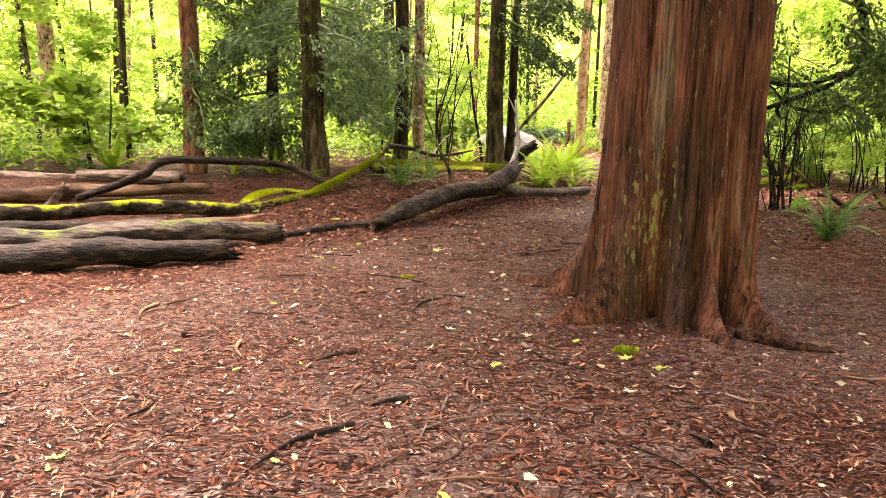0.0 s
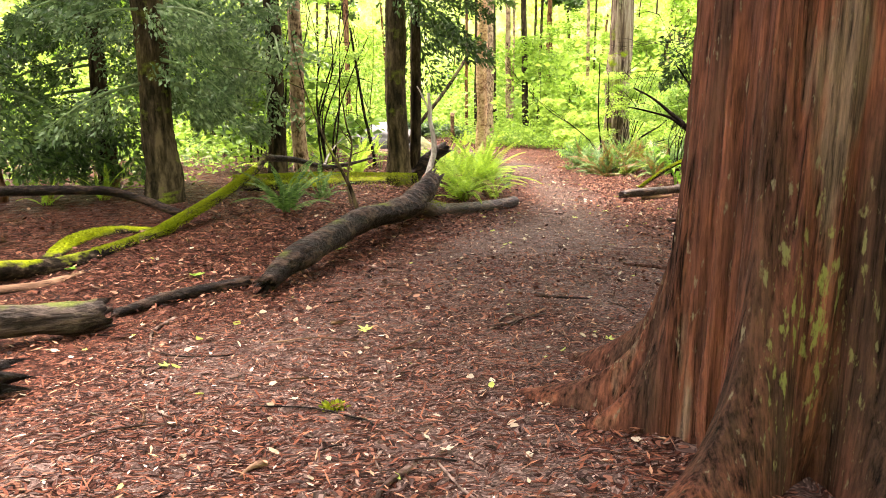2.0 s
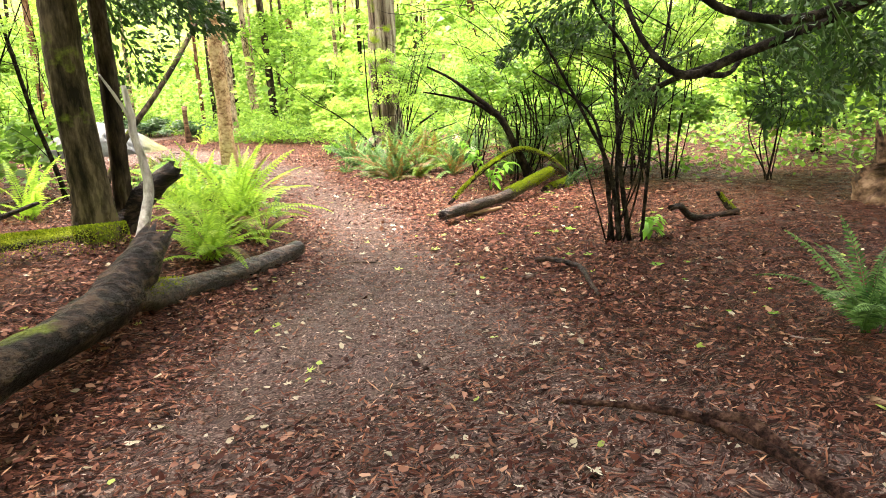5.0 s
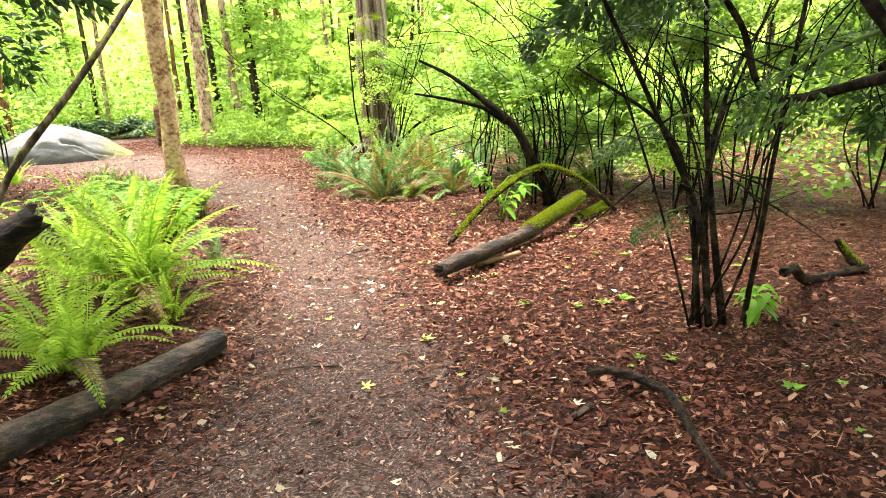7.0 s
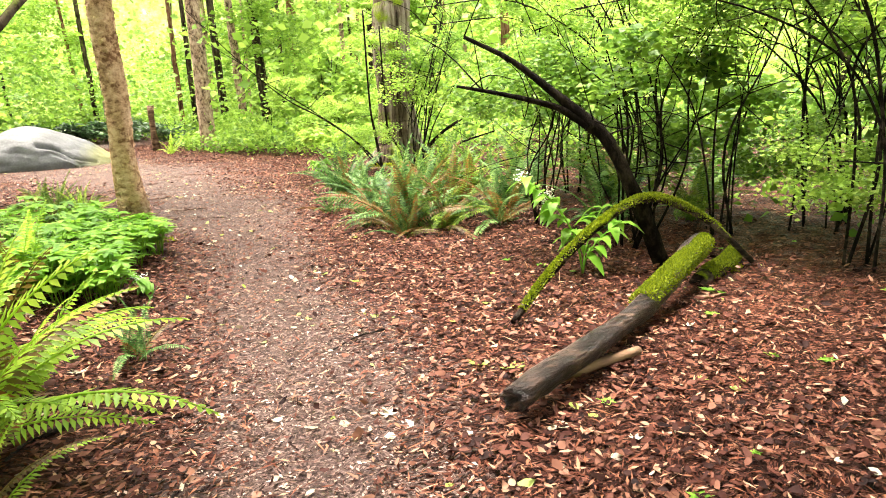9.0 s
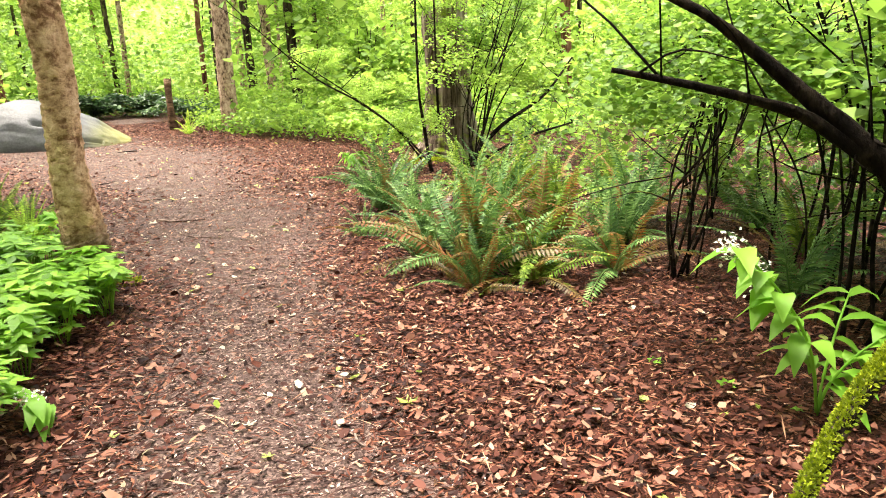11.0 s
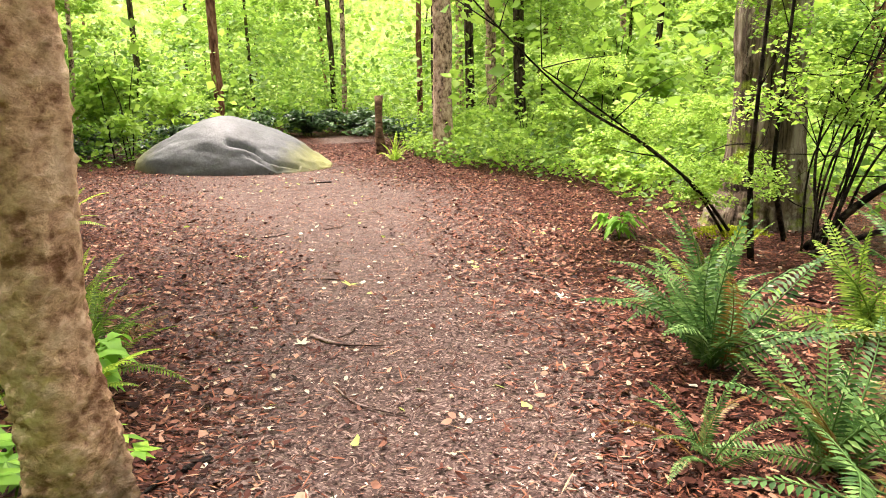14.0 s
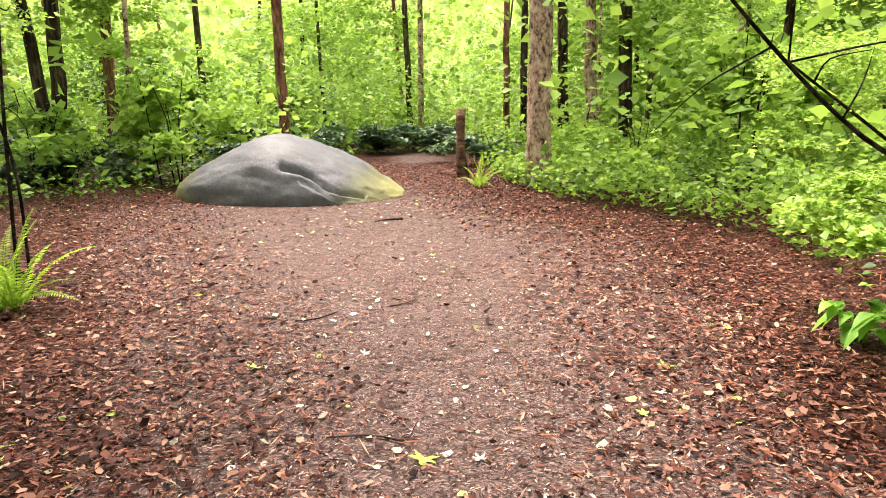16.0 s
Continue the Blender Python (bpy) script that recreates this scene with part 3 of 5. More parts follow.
CROWN_DARK = [foliage_mesh("crown", 110 + i, CONIFER, 1500, (0.12, 0.26), 1.0, 14, 1.5, 0.4) for i in range(2)]


def stem_mesh(seed, tall=1.0, spread=0.3, thick=0.012):
    rng = np.random.default_rng(seed)
    a = rng.uniform(0, 6.3)
    d = np.array([np.cos(a), np.sin(a)]) * spread * rng.uniform(0.4, 1)
    pts = [(0, 0, -0.05)] + [(d[0] * t**1.4 + rng.normal(0, 0.025), d[1] * t**1.4 + rng.normal(0, 0.025), tall * t) for t in (0.3, 0.6, 1.0)]
    return mesh_from("stem", *tube(pts, (thick, thick * 0.4), 5, 4, 0.05, seed), TWIG_BARK, True)


STEMS = [stem_mesh(130 + i) for i in range(6)]


def shrub(x, y, size, kind, rng, label, group, stems=4, tall=1.0):
    stock = {"bright": SHRUB_BRIGHT, "mid": SHRUB_MID, "deep": SHRUB_DEEP}[kind]
    s = base("shrub", x, y, None, rng.uniform(0, 360), size)
    s.scale = (size, size, size * tall)
    child("foliage", stock[rng.integers(len(stock))], s)
    for _ in range(stems):
        child("stem", STEMS[rng.integers(len(STEMS))], s, pose(rng.normal(0, 0.08), rng.normal(0, 0.08), 0, 0, 0, rng.uniform(0, 360)))
    return tagged(s, label, "shrub", group)


def trunk_mesh(name, seed, mat, r0, r1, tall, lean=(0, 0), flare=0.35, sides=18):
    rng = np.random.default_rng(seed)
    hs = (-0.15, 0.1, 0.35, 0.8, 1.4, 2.0, 2.7, 3.6, tall * 0.6, tall)
    pts = [(lean[0] * h / 3 + rng.normal(0, r0 * 0.08), lean[1] * h / 3 + rng.normal(0, r0 * 0.08), h) for h in hs]
    r = [r0 * (1 + flare * math.exp(-max(h, 0) / 0.3)) + (r1 - r0) * max(h, 0) / tall for h in hs]
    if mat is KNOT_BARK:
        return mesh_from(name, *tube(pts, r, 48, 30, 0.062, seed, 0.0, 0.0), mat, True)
    return mesh_from(name, *tube(pts, r, sides, 10 if sides > 10 else 4, 0.03, seed, 0.0, 0.03), mat, True)


def tree(x, y, mat, r0, tall, label, seed, lean=(0, 0), group="", crowns=(), boughs=(), name="tree", z=None, flare=0.35):
    """A tapered trunk with its limbs and crowns. crowns: (dx, dy, z, size, stock); boughs: (z, degrees, length, stock)."""
    t = tagged(base(name, x, y, z), label, "tree", group)
    child("trunk", trunk_mesh("trunk", seed, mat, r0, r0 * 0.6, tall, lean, flare, 10 if group else 18), t)
    rng = np.random.default_rng(seed)
    for dx, dy, h, size, stock in crowns:
        child("crown", stock[rng.integers(len(stock))], t, Matrix.LocRotScale((dx, dy, h), Euler((0, 0, rng.uniform(0, 6.3))), (size, size, size)))
    for h, deg, ln, stock in boughs:
        a = radians(deg)
        child("bough", stock[rng.integers(len(stock))], t, Matrix.LocRotScale((lean[0] * h / 3 + r0 * 0.6 * math.cos(a), lean[1] * h / 3 + r0 * 0.6 * math.sin(a), h), Euler((rng.normal(0, 0.25), rng.uniform(-0.05, 0.3), a)), (ln, ln, ln)))
    return t


def high_crown(seed, low, top, spread, stock, n=2):
    rng = np.random.default_rng(seed)
    return [(rng.normal(0, spread * 0.5), rng.normal(0, spread * 0.5), rng.uniform(low, top), rng.uniform(1.2, 1.9), stock) for _ in range(n)]


def ring_boughs(seed, low, top, n, length, stock, start=0, sweep=360):
    rng = np.random.default_rng(seed)
    return [(rng.uniform(low, top), start + sweep * rng.uniform(0, 1), length * rng.uniform(0.7, 1.3), stock) for _ in range(n)]


# the great cedar's hanging boughs, and unseen crown clumps added to shade the floor
_rng = np.random.default_rng(9)
# clumps above view, placed by the sun's slant to block its light
for _x, _y, _z in ((-1.6, 2.0, 6.2), (-0.4, 2.6, 6.6), (-1.0, 3.6, 6.0), (0.4, 3.6, 6.4), (-2.2, 3.0, 7.2), (0.9, 2.4, 7.0), (0.5, 5.6, 5.8), (1.3, 5.2, 5.6), (0.9, 6.4, 6.2)):
    child("crown", CROWN_DARK[_rng.integers(2)], GREAT_CEDAR, Matrix.LocRotScale((_x, _y, _z), Euler((0, 0, _rng.uniform(0, 6))), (1.6, 1.6, 1.2)))
_rng = np.random.default_rng(8)
# more unseen clumps, set off the trunk to darken the ground beneath
for _i in range(9):
    _a, _d = _i * 2.4, 0.8 + 2.6 * math.sqrt(_i / 9)
    _s = _rng.uniform(1.5, 2.0)
    child("crown", CROWN_DARK[_i % 2], GREAT_CEDAR, Matrix.LocRotScale((_d * math.cos(_a) - 0.8, _d * math.sin(_a) + 0.9, _rng.uniform(5.5, 8.5)), Euler((0, 0, _rng.uniform(0, 6))), (_s, _s, _s)))
for _x, _y, _z, _deg, _ln in ((4.0, 8.1, 1.98, 20, 0.9), (4.6, 8.9, 1.85, -20, 1.0), (4.9, 9.4, 1.7, 100, 0.8), (5.0, 10.6, 2.35, 60, 0.9), (5.1, 10.7, 2.2, 150, 0.9), (4.5, 9.7, 2.35, 100, 1.0), (6.2, 9.9, 2.15, 20, 1.0), (5.6, 9.7, 1.7, -30, 0.9), (5.4, 7.0, 2.1, 30, 1.0), (5.2, 6.2, 2.1, 10, 1.0), (4.4, 6.3, 2.6, -20, 1.1), (4.6, 5.7, 2.6, 30, 1.1), (6.1, 8.4, 2.3, 20, 1.1), (3.6, 7.4, 2.5, 70, 0.9), (3.9, 6.6, 2.5, 40, 1.0), (4.3, 7.2, 2.3, 10, 0.9), (4.8, 7.6, 2.0, 50, 0.9), (4.9, 6.8, 2.2, -30, 0.9), (5.3, 8.0, 2.2, 80, 0.9), (4.2, 5.9, 2.4, 0, 0.9), (5.6, 8.8, 1.9, 10, 0.9), (5.0, 8.6, 2.3, -10, 0.8), (6.0, 7.2, 2.2, 10, 1.2), (4.1, 6.9, 2.2, 30, 1.0), (5.0, 6.2, 2.3, 20, 1.2), (5.6, 9.0, 2.4, 40, 1.1), (6.4, 9.0, 2.5, 10, 1.2)):
    child("bough", BOUGHS[_rng.integers(3)], GREAT_CEDAR, Matrix.LocRotScale((_x - 2.03, _y - 5.2, _z), Euler((_rng.normal(0, 0.3), 0.25, radians(_deg))), (_ln, _ln, _ln)))

for _i in range(16):
    child("bough", BOUGHS[_i % 3], GREAT_CEDAR, Matrix.LocRotScale((_rng.uniform(4.1, 6.4) - 2.03, _rng.uniform(6.0, 8.6) - 5.2, _rng.uniform(1.75, 2.9)), Euler((_rng.normal(0, 0.35), _rng.uniform(0.1, 0.6), _rng.uniform(-0.8, 1.2))), (1.1, 1.1, 1.1)))

# ---- trees of the first clearing ----
tree(-4.05, 12.2, RED_BARK, 0.16, 12, "slim straight tree with reddish-brown bark", 11, boughs=ring_boughs(1, 0.7, 3.4, 14, 1.2, BOUGHS, -80, 120), crowns=high_crown(11, 6, 10, 3, CROWN_DARK))
tree(-1.85, 11.6, MOSS_BARK, 0.19, 12, "moss-coated trunk with low drooping evergreen boughs", 12, boughs=ring_boughs(2, 1.2, 3.6, 24, 1.1, BOUGHS_PALE), crowns=high_crown(12, 7, 10, 3, CROWN_BRIGHT, 1))
tree(-2.9, 13.2, DARK_BARK, 0.12, 9, "dark slender evergreen with dense low boughs", 13, boughs=ring_boughs(3, 0.5, 3.6, 34, 1.3, BOUGHS), crowns=high_crown(13, 5, 8, 2, CROWN_DARK, 3))
tree(-0.55, 13.6, DARK_BARK, 0.13, 12, "dark trunk standing beside a paler one", 14, boughs=ring_boughs(4, 1.4, 3.6, 18, 1.3, BOUGHS_PALE, 120, 160), crowns=high_crown(14, 8, 11, 2, CROWN_BRIGHT, 1))
tree(-0.22, 13.75, TAN_BARK, 0.11, 11, "pale slim trunk standing beside a dark one", 15, crowns=high_crown(15, 8, 10, 2, CROWN_BRIGHT, 1))
tree(1.2, 12.85, MOSS_BARK, 0.155, 13, "dark trunk with moss up one side", 16, crowns=high_crown(16, 8, 11, 3, CROWN_BRIGHT, 1), boughs=ring_boughs(5, 2.3, 3.8, 8, 1.3, BOUGHS, -60, 120))
tree(1.5, 13.1, DARK_BARK, 0.08, 10, "thin dark trunk leaning close to a thicker one", 17, (0.06, 0), crowns=high_crown(17, 7, 9, 2, CROWN_BRIGHT, 1), boughs=ring_boughs(6, 2.2, 3.4, 9, 1.2, BOUGHS, -70, 150))
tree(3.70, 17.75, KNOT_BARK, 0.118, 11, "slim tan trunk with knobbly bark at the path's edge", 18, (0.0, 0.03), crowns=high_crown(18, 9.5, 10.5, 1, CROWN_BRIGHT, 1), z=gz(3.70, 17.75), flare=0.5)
tree(8.95, 22.2, GREY_CEDAR, 0.37, 14, "large grey cedar with a mossy flared foot", 19, crowns=high_crown(19, 10, 13, 3, CROWN_DARK, 2), name="cedar_tree", flare=0.6)
tree(6.95, 29.6, TAN_BARK, 0.2, 13, "straight reddish trunk among bright shrubs", 20, crowns=high_crown(20, 7, 11, 3, CROWN_BRIGHT))
# crown clumps reach far out, unseen, added to shade the litter on the right
tree(10.8, 10.6, DARK_BARK, 0.15, 10, "dark evergreen with low hanging boughs and crowns added to shade the litter", 27, boughs=ring_boughs(9, 1.2, 3.4, 14, 2.0, BOUGHS, 80, 220), crowns=[(-1.6, 0.3, 3.8, 1.6, CROWN_DARK), (-2.8, -0.4, 4.3, 2.0, CROWN_DARK), (-2.6, 1.2, 5.0, 1.8, CROWN_DARK), (0.5, 1.0, 6.0, 2.2, CROWN_DARK), (-5.7, 2.0, 4.7, 1.35, CROWN_DARK)])
tree(-6.0, 14.0, DARK_BARK, 0.05, 6, "very thin dark leafy sapling", 21, crowns=high_crown(21, 3.4, 5, 1, CROWN_BRIGHT, 2))
tree(-9.5, 17.5, TAN_BARK, 0.2, 12, "pale trunk far among the leaves", 22, crowns=high_crown(22, 6, 10, 3, CROWN_BRIGHT))
# added tree: its crowns overhang the clearing's left, above view, as shade
tree(-1.0, 22.3, TAN_BARK, 0.12, 11, "slim tree added so that its leafy spring crowns shade the clearing", 28, crowns=[(1.0, 0.0, 5.5, 2.2, CROWN_BRIGHT), (2.4, -1.5, 6.2, 2.2, CROWN_BRIGHT), (0.5, -2.5, 6.0, 2.2, CROWN_BRIGHT), (3.2, 0.8, 6.8, 2.0, CROWN_BRIGHT)])
tree(7.6, 34.5, DARK_BARK, 0.09, 10, "thin dark trunk beside the far path", 24, crowns=high_crown(24, 5, 9, 2, CROWN_BRIGHT, 3))

# ---- fallen wood ----
MOSS_MAT = leaf("moss_tuft", ((0.15, (0.11, 0.16, 0.005)), (0.5, (0.24, 0.31, 0.008)), (0.85, (0.40, 0.46, 0.02))), 0.25, 0.8)


def moss(thing, points, radii, s0, s1, n, seed, label="thick yellow-green moss"):
    """Moss on the upper side of a limb between two shares of its length: a fur of tiny blades in patches."""
    rng = np.random.default_rng(seed)
    n *= 2
    line, thick = spline(points, radii, 8)
    o = np.array(thing.location)
    s = s0 + (s1 - s0) * np.clip(rng.beta(1.3, 1.3, n) + 0.04 * np.sin(40 * rng.uniform(0, 1, n)), 0, 1)
    k = s * (len(line) - 1)
    c = np.stack([np.interp(k, np.arange(len(line)), line[:, i]) for i in range(3)], 1)
    r = np.interp(k, np.arange(len(line)), thick)
    i0 = np.clip(k.astype(int), 0, len(line) - 2)
    t = line[i0 + 1] - line[i0]
    t /= np.linalg.norm(t, axis=1)[:, None]
    u = np.cross(t, (0, 0, 1.0))
    u /= np.linalg.norm(u, axis=1)[:, None] + 1e-9
    w = np.cross(u, t)
    a = rng.normal(0, 0.75, n) + 0.5 * np.sin(9 * s + seed)
    d = u * np.sin(a)[:, None] + w * np.cos(a)[:, None]
    ways = d + rng.normal(0, 0.6, (n, 3))
    v, f = leaves(c + d * (r * 0.98)[:, None] - o, rng, (0.007, 0.021), 0.0, 0.6, 0, 0.2, ways)
    return tagged(child("moss", mesh_from("moss", v, f, MOSS_MAT), thing, None, label), kind="stuff")


PILE = "logs heaped beside the clearing"
limb("log", ((-4.6, 5.75, 0.12), (-3.11, 5.9, 0.12), (-2.41, 6.1, 0.13), (-1.71, 6.3, 0.13)), (0.13, 0.12, 0.1), LOG_WET, label="dark wet log with a splintered orange end", category="log", group=PILE, sides=22, per=10, seed=31, jag=0.22)
limb("log", ((-4.9, 6.3, 0.15), (-3.53, 6.65, 0.13), (-2.7, 6.95, 0.14), (-2.05, 7.2, 0.13), (-1.47, 7.42, 0.13)), (0.14, 0.13, 0.1), LOG_FILM, label="weathered grey log with a strip of green moss", category="log", group=PILE, sides=22, per=10, seed=32, jag=0.14)
branch = tagged(base("fallen_branch", -4.19, 7.7, 0.0), "long curved fallen branch with bright green moss", "branch", PILE)
_o = np.array((-4.19, 7.7, 0))
limb("stem", [tuple(np.array(p) - _o) for p in ((-5.6, 7.4, 0.2), (-4.19, 7.7, 0.2), (-3.27, 8.1, 0.25), (-2.21, 8.9, 0.15), (-1.68, 9.6, 0.2), (-1.38, 10.0, 0.33), (-1.04, 10.5, 0.51), (-0.71, 10.9, 0.73), (-0.56, 11.1, 0.89))], (0.11, 0.085, 0.065, 0.055, 0.045, 0.036), LOG_MOSS, branch, sides=18, per=10, seed=33, jag=0.1)
moss(branch, ((-5.6, 7.4, 0.2), (-4.19, 7.7, 0.2), (-3.27, 8.1, 0.25), (-2.21, 8.9, 0.15), (-1.68, 9.6, 0.2), (-1.38, 10.0, 0.33), (-1.04, 10.5, 0.51), (-0.71, 10.9, 0.73), (-0.56, 11.1, 0.89)), (0.11, 0.085, 0.065, 0.055, 0.045, 0.036), 0.42, 0.88, 14000, 33)
limb("tip", [tuple(np.array(p) - _o) for p in ((-0.6, 11.05, 0.87), (-0.27, 11.4, 0.82), (0.12, 11.8, 0.69), (0.45, 12.1, 0.70), (0.8, 12.5, 0.75))], (0.045, 0.03, 0.015), LOG_WET, branch, sides=8, seed=34)
limb("twig", [tuple(np.array(p) - _o) for p in ((0.1, 11.8, 0.7), (0.2, 12.2, 0.85), (0.4, 12.5, 1.05))], (0.018, 0.006), PALE_STICK, branch, sides=6, seed=35)
limb("fallen_branch", ((-4.3, 8.75, 0.25), (-3.83, 9.0, 0.43), (-3.61, 9.2, 0.55), (-3.4, 9.5, 0.7), (-2.41, 10.2, 0.63), (-1.97, 10.3, 0.57), (-1.39, 10.12, 0.36)), (0.05, 0.06, 0.05, 0.04), LOG_WET, label="thin dark branch arched over the log pile", category="branch", group=PILE, seed=36)
limb("log", ((-6.0, 9.0, 0.2), (-5.1, 9.2, 0.22), (-4.58, 9.3, 0.3), (-3.78, 9.4, 0.3), (-2.92, 9.45, 0.32)), (0.1, 0.09, 0.07), LOG_BROWN, label="brown broken log with a ragged end", category="log", group=PILE, sides=12, seed=37, jag=0.2)
limb("log", ((-5.18, 10.5, 0.4), (-4.38, 10.4, 0.38), (-3.59, 10.3, 0.36)), (0.1, 0.09), LOG_PINK, label="peeled pinkish log lying across others", category="log", group=PILE, sides=12, seed=38, jag=0.05)
limb("log", ((-7.5, 10.9, 0.3), (-6.05, 10.8, 0.3), (-5.2, 10.6, 0.3)), (0.1, 0.09), LOG_PINK, label="pale log behind the heap", category="log", group=PILE, sides=12, seed=39, jag=0.08)
limb("fallen_branch", ((-2.96, 8.2, 0.05), (-2.24, 8.5, 0.04), (-1.99, 8.8, 0.06), (-1.47, 9.3, 0.09)), (0.06, 0.05, 0.03), LOG_BROWN, label="brown branch half sunk in litter", category="branch", group=PILE, seed=40)
moss(limb("log", ((-2.36, 9.05, 0.1), (-2.27, 9.5, 0.2), (-2.06, 9.8, 0.22), (-1.65, 9.95, 0.2)), (0.07, 0.09, 0.07), LOG_MOSS, label="short curved mossy log", category="log", group=PILE, sides=12, seed=41), ((-2.36, 9.05, 0.1), (-2.27, 9.5, 0.2), (-2.06, 9.8, 0.22), (-1.65, 9.95, 0.2)), (0.07, 0.09, 0.07), 0.1, 0.9, 1200, 41)
limb("fallen_branch", ((-1.46, 7.69, 0.02), (-1.15, 7.94, 0.05), (-0.9, 8.1, 0.06), (-0.6, 8.23, 0.07)), (0.03, 0.055, 0.05), LOG_WET, label="short black rotten stick on the dirt", category="branch", seed=42, jag=0.06)
limb("log", ((-4.45, 7.2, 0.12), (-3.6, 7.5, 0.1), (-2.9, 7.7, 0.09)), (0.08, 0.06), LOG_WET, label="dark log beneath the heap", category="log", group=PILE, seed=43, jag=0.1)
limb("broken_stub", ((-4.65, 8.5, 0.05), (-4.5, 8.55, 0.22), (-4.35, 8.6, 0.42)), (0.06, 0.04), LOG_PINK, label="pale upright broken stub in the heap", category="branch", group=PILE, seed=44, jag=0.06)

fork = tagged(base("forked_log", 1.2, 10.7, 0.0), "big dark forked log with a pale bare stick", "log")
_o = np.array((1.2, 10.7, 0))
limb("trunk", [tuple(np.array(p) - _o) for p in ((-0.42, 8.05, 0.13), (-0.14, 8.6, 0.2), (0.26, 9.4, 0.27), (0.82, 10.2, 0.33), (1.18, 10.7, 0.40), (1.42, 11.1, 0.56))], (0.08, 0.105, 0.12, 0.14, 0.14, 0.1), LOG_GREY, fork, sides=28, per=14, seed=45, jag=0.22)
limb("arm", [tuple(np.array(p) - _o) for p in ((1.15, 10.7, 0.34), (1.5, 11.2, 0.16), (1.99, 11.55, 0.11), (2.52, 11.9, 0.1), (2.78, 12.06, 0.13))], (0.12, 0.1, 0.085, 0.07), LOG_DAMP, fork, sides=22, per=10, seed=46)
moss(fork, ((1.15, 10.7, 0.34), (1.5, 11.2, 0.16), (1.99, 11.55, 0.11), (2.52, 11.9, 0.1), (2.78, 12.06, 0.13)), (0.12, 0.1, 0.085, 0.07), 0.0, 0.3, 500, 46)
limb("bare_stick", [tuple(np.array(p) - _o) for p in ((1.28, 11.0, 0.45), (1.46, 11.3, 0.84), (1.47, 11.35, 1.08), (1.44, 11.4, 1.29), (1.44, 11.4, 1.41), (1.42, 11.4, 1.62))], (0.04, 0.03, 0.018), PALE_STICK, fork, "bleached bare stick", sides=9, seed=47)
limb("twig", [tuple(np.array(p) - _o) for p in ((1.45, 11.4, 1.36), (1.36, 11.4, 1.55), (1.28, 11.4, 1.7))], (0.016, 0.006), PALE_STICK, fork, "bleached bare twig", sides=6, seed=48)

snag = tagged(base("mossy_log", 0.7, 13.0, 0.0), "rotten log under thick moss with an upright dark stub", "log")
_o = np.array((0.66, 12.34, 0.13))
limb("trunk", [tuple(np.array(p) - _o) for p in ((-1.07, 12.07, 0.44), (-0.49, 12.16, 0.44), (0.00, 12.25, 0.44), (0.65, 12.34, 0.42), (1.40, 12.43, 0.40))], (0.14, 0.14, 0.12), LOG_MOSS, snag, sides=22, per=10, seed=49, jag=0.1)
moss(snag, ((-1.07, 12.07, 0.44), (-0.49, 12.16, 0.44), (0.00, 12.25, 0.44), (0.65, 12.34, 0.42), (1.40, 12.43, 0.40)), (0.14, 0.14, 0.12), 0.0, 1.0, 14000, 49)
limb("stub", [tuple(np.array(p) - _o) for p in ((1.32, 12.43, 0.35), (1.53, 12.43, 0.67), (1.73, 12.41, 0.86), (1.92, 12.39, 0.99))], (0.12, 0.1, 0.085), LOG_WET, snag, "black rotten stub", sides=12, seed=50, jag=0.08)

moss(limb("log", ((4.62, 12.48, 0.11), (5.2, 12.72, 0.12), (5.9, 13.0, 0.15), (6.5, 13.25, 0.22), (6.95, 13.42, 0.28)), (0.06, 0.068, 0.072, 0.068), LOG_DAMP, label="dark log with a hollow end and bright moss", category="log", sides=22, per=12, seed=51, jag=0.05), ((4.62, 12.48, 0.11), (5.2, 12.72, 0.12), (5.9, 13.0, 0.15), (6.5, 13.25, 0.22), (6.95, 13.42, 0.28)), (0.06, 0.068, 0.072, 0.068), 0.5, 1.0, 9000, 51)
moss(limb("fallen_branch", ((5.3, 13.45, 0.04), (5.7, 13.6, 0.24), (6.2, 13.7, 0.47), (6.71, 13.72, 0.6), (7.1, 13.55, 0.42), (7.4, 13.35, 0.08)), (0.022, 0.032, 0.03, 0.02), LOG_MOSS, label="arched branch thick with moss", category="branch", seed=52), ((5.3, 13.45, 0.04), (5.7, 13.6, 0.24), (6.2, 13.7, 0.47), (6.71, 13.72, 0.6), (7.1, 13.55, 0.42), (7.4, 13.35, 0.08)), (0.022, 0.032, 0.03, 0.02), 0.05, 0.85, 4000, 52)
limb("fallen_branch", ((5.05, 12.72, 0.03), (5.55, 12.68, 0.05)), (0.035, 0.025), LOG_BROWN, label="short brown stick beside a log", category="branch", seed=53)
limb("fallen_branch", ((5.9, 10.45, 0.28), (6.1, 10.5, 0.26), (6.4, 10.6, 0.1), (6.75, 10.6, 0.06), (7.0, 10.5, 0.1)), (0.03, 0.035, 0.03), LOG_WET, label="crooked dark branch on the litter", category="branch", seed=54)
moss(limb("fallen_branch", ((7.0, 10.5, 0.05), (6.92, 10.6, 0.18), (6.85, 10.65, 0.3)), (0.035, 0.02), LOG_MOSS, label="stubby mossy branch sticking up", category="branch", seed=55), ((7.0, 10.5, 0.05), (6.92, 10.6, 0.18), (6.85, 10.65, 0.3)), (0.035, 0.02), 0.1, 0.9, 500, 55)
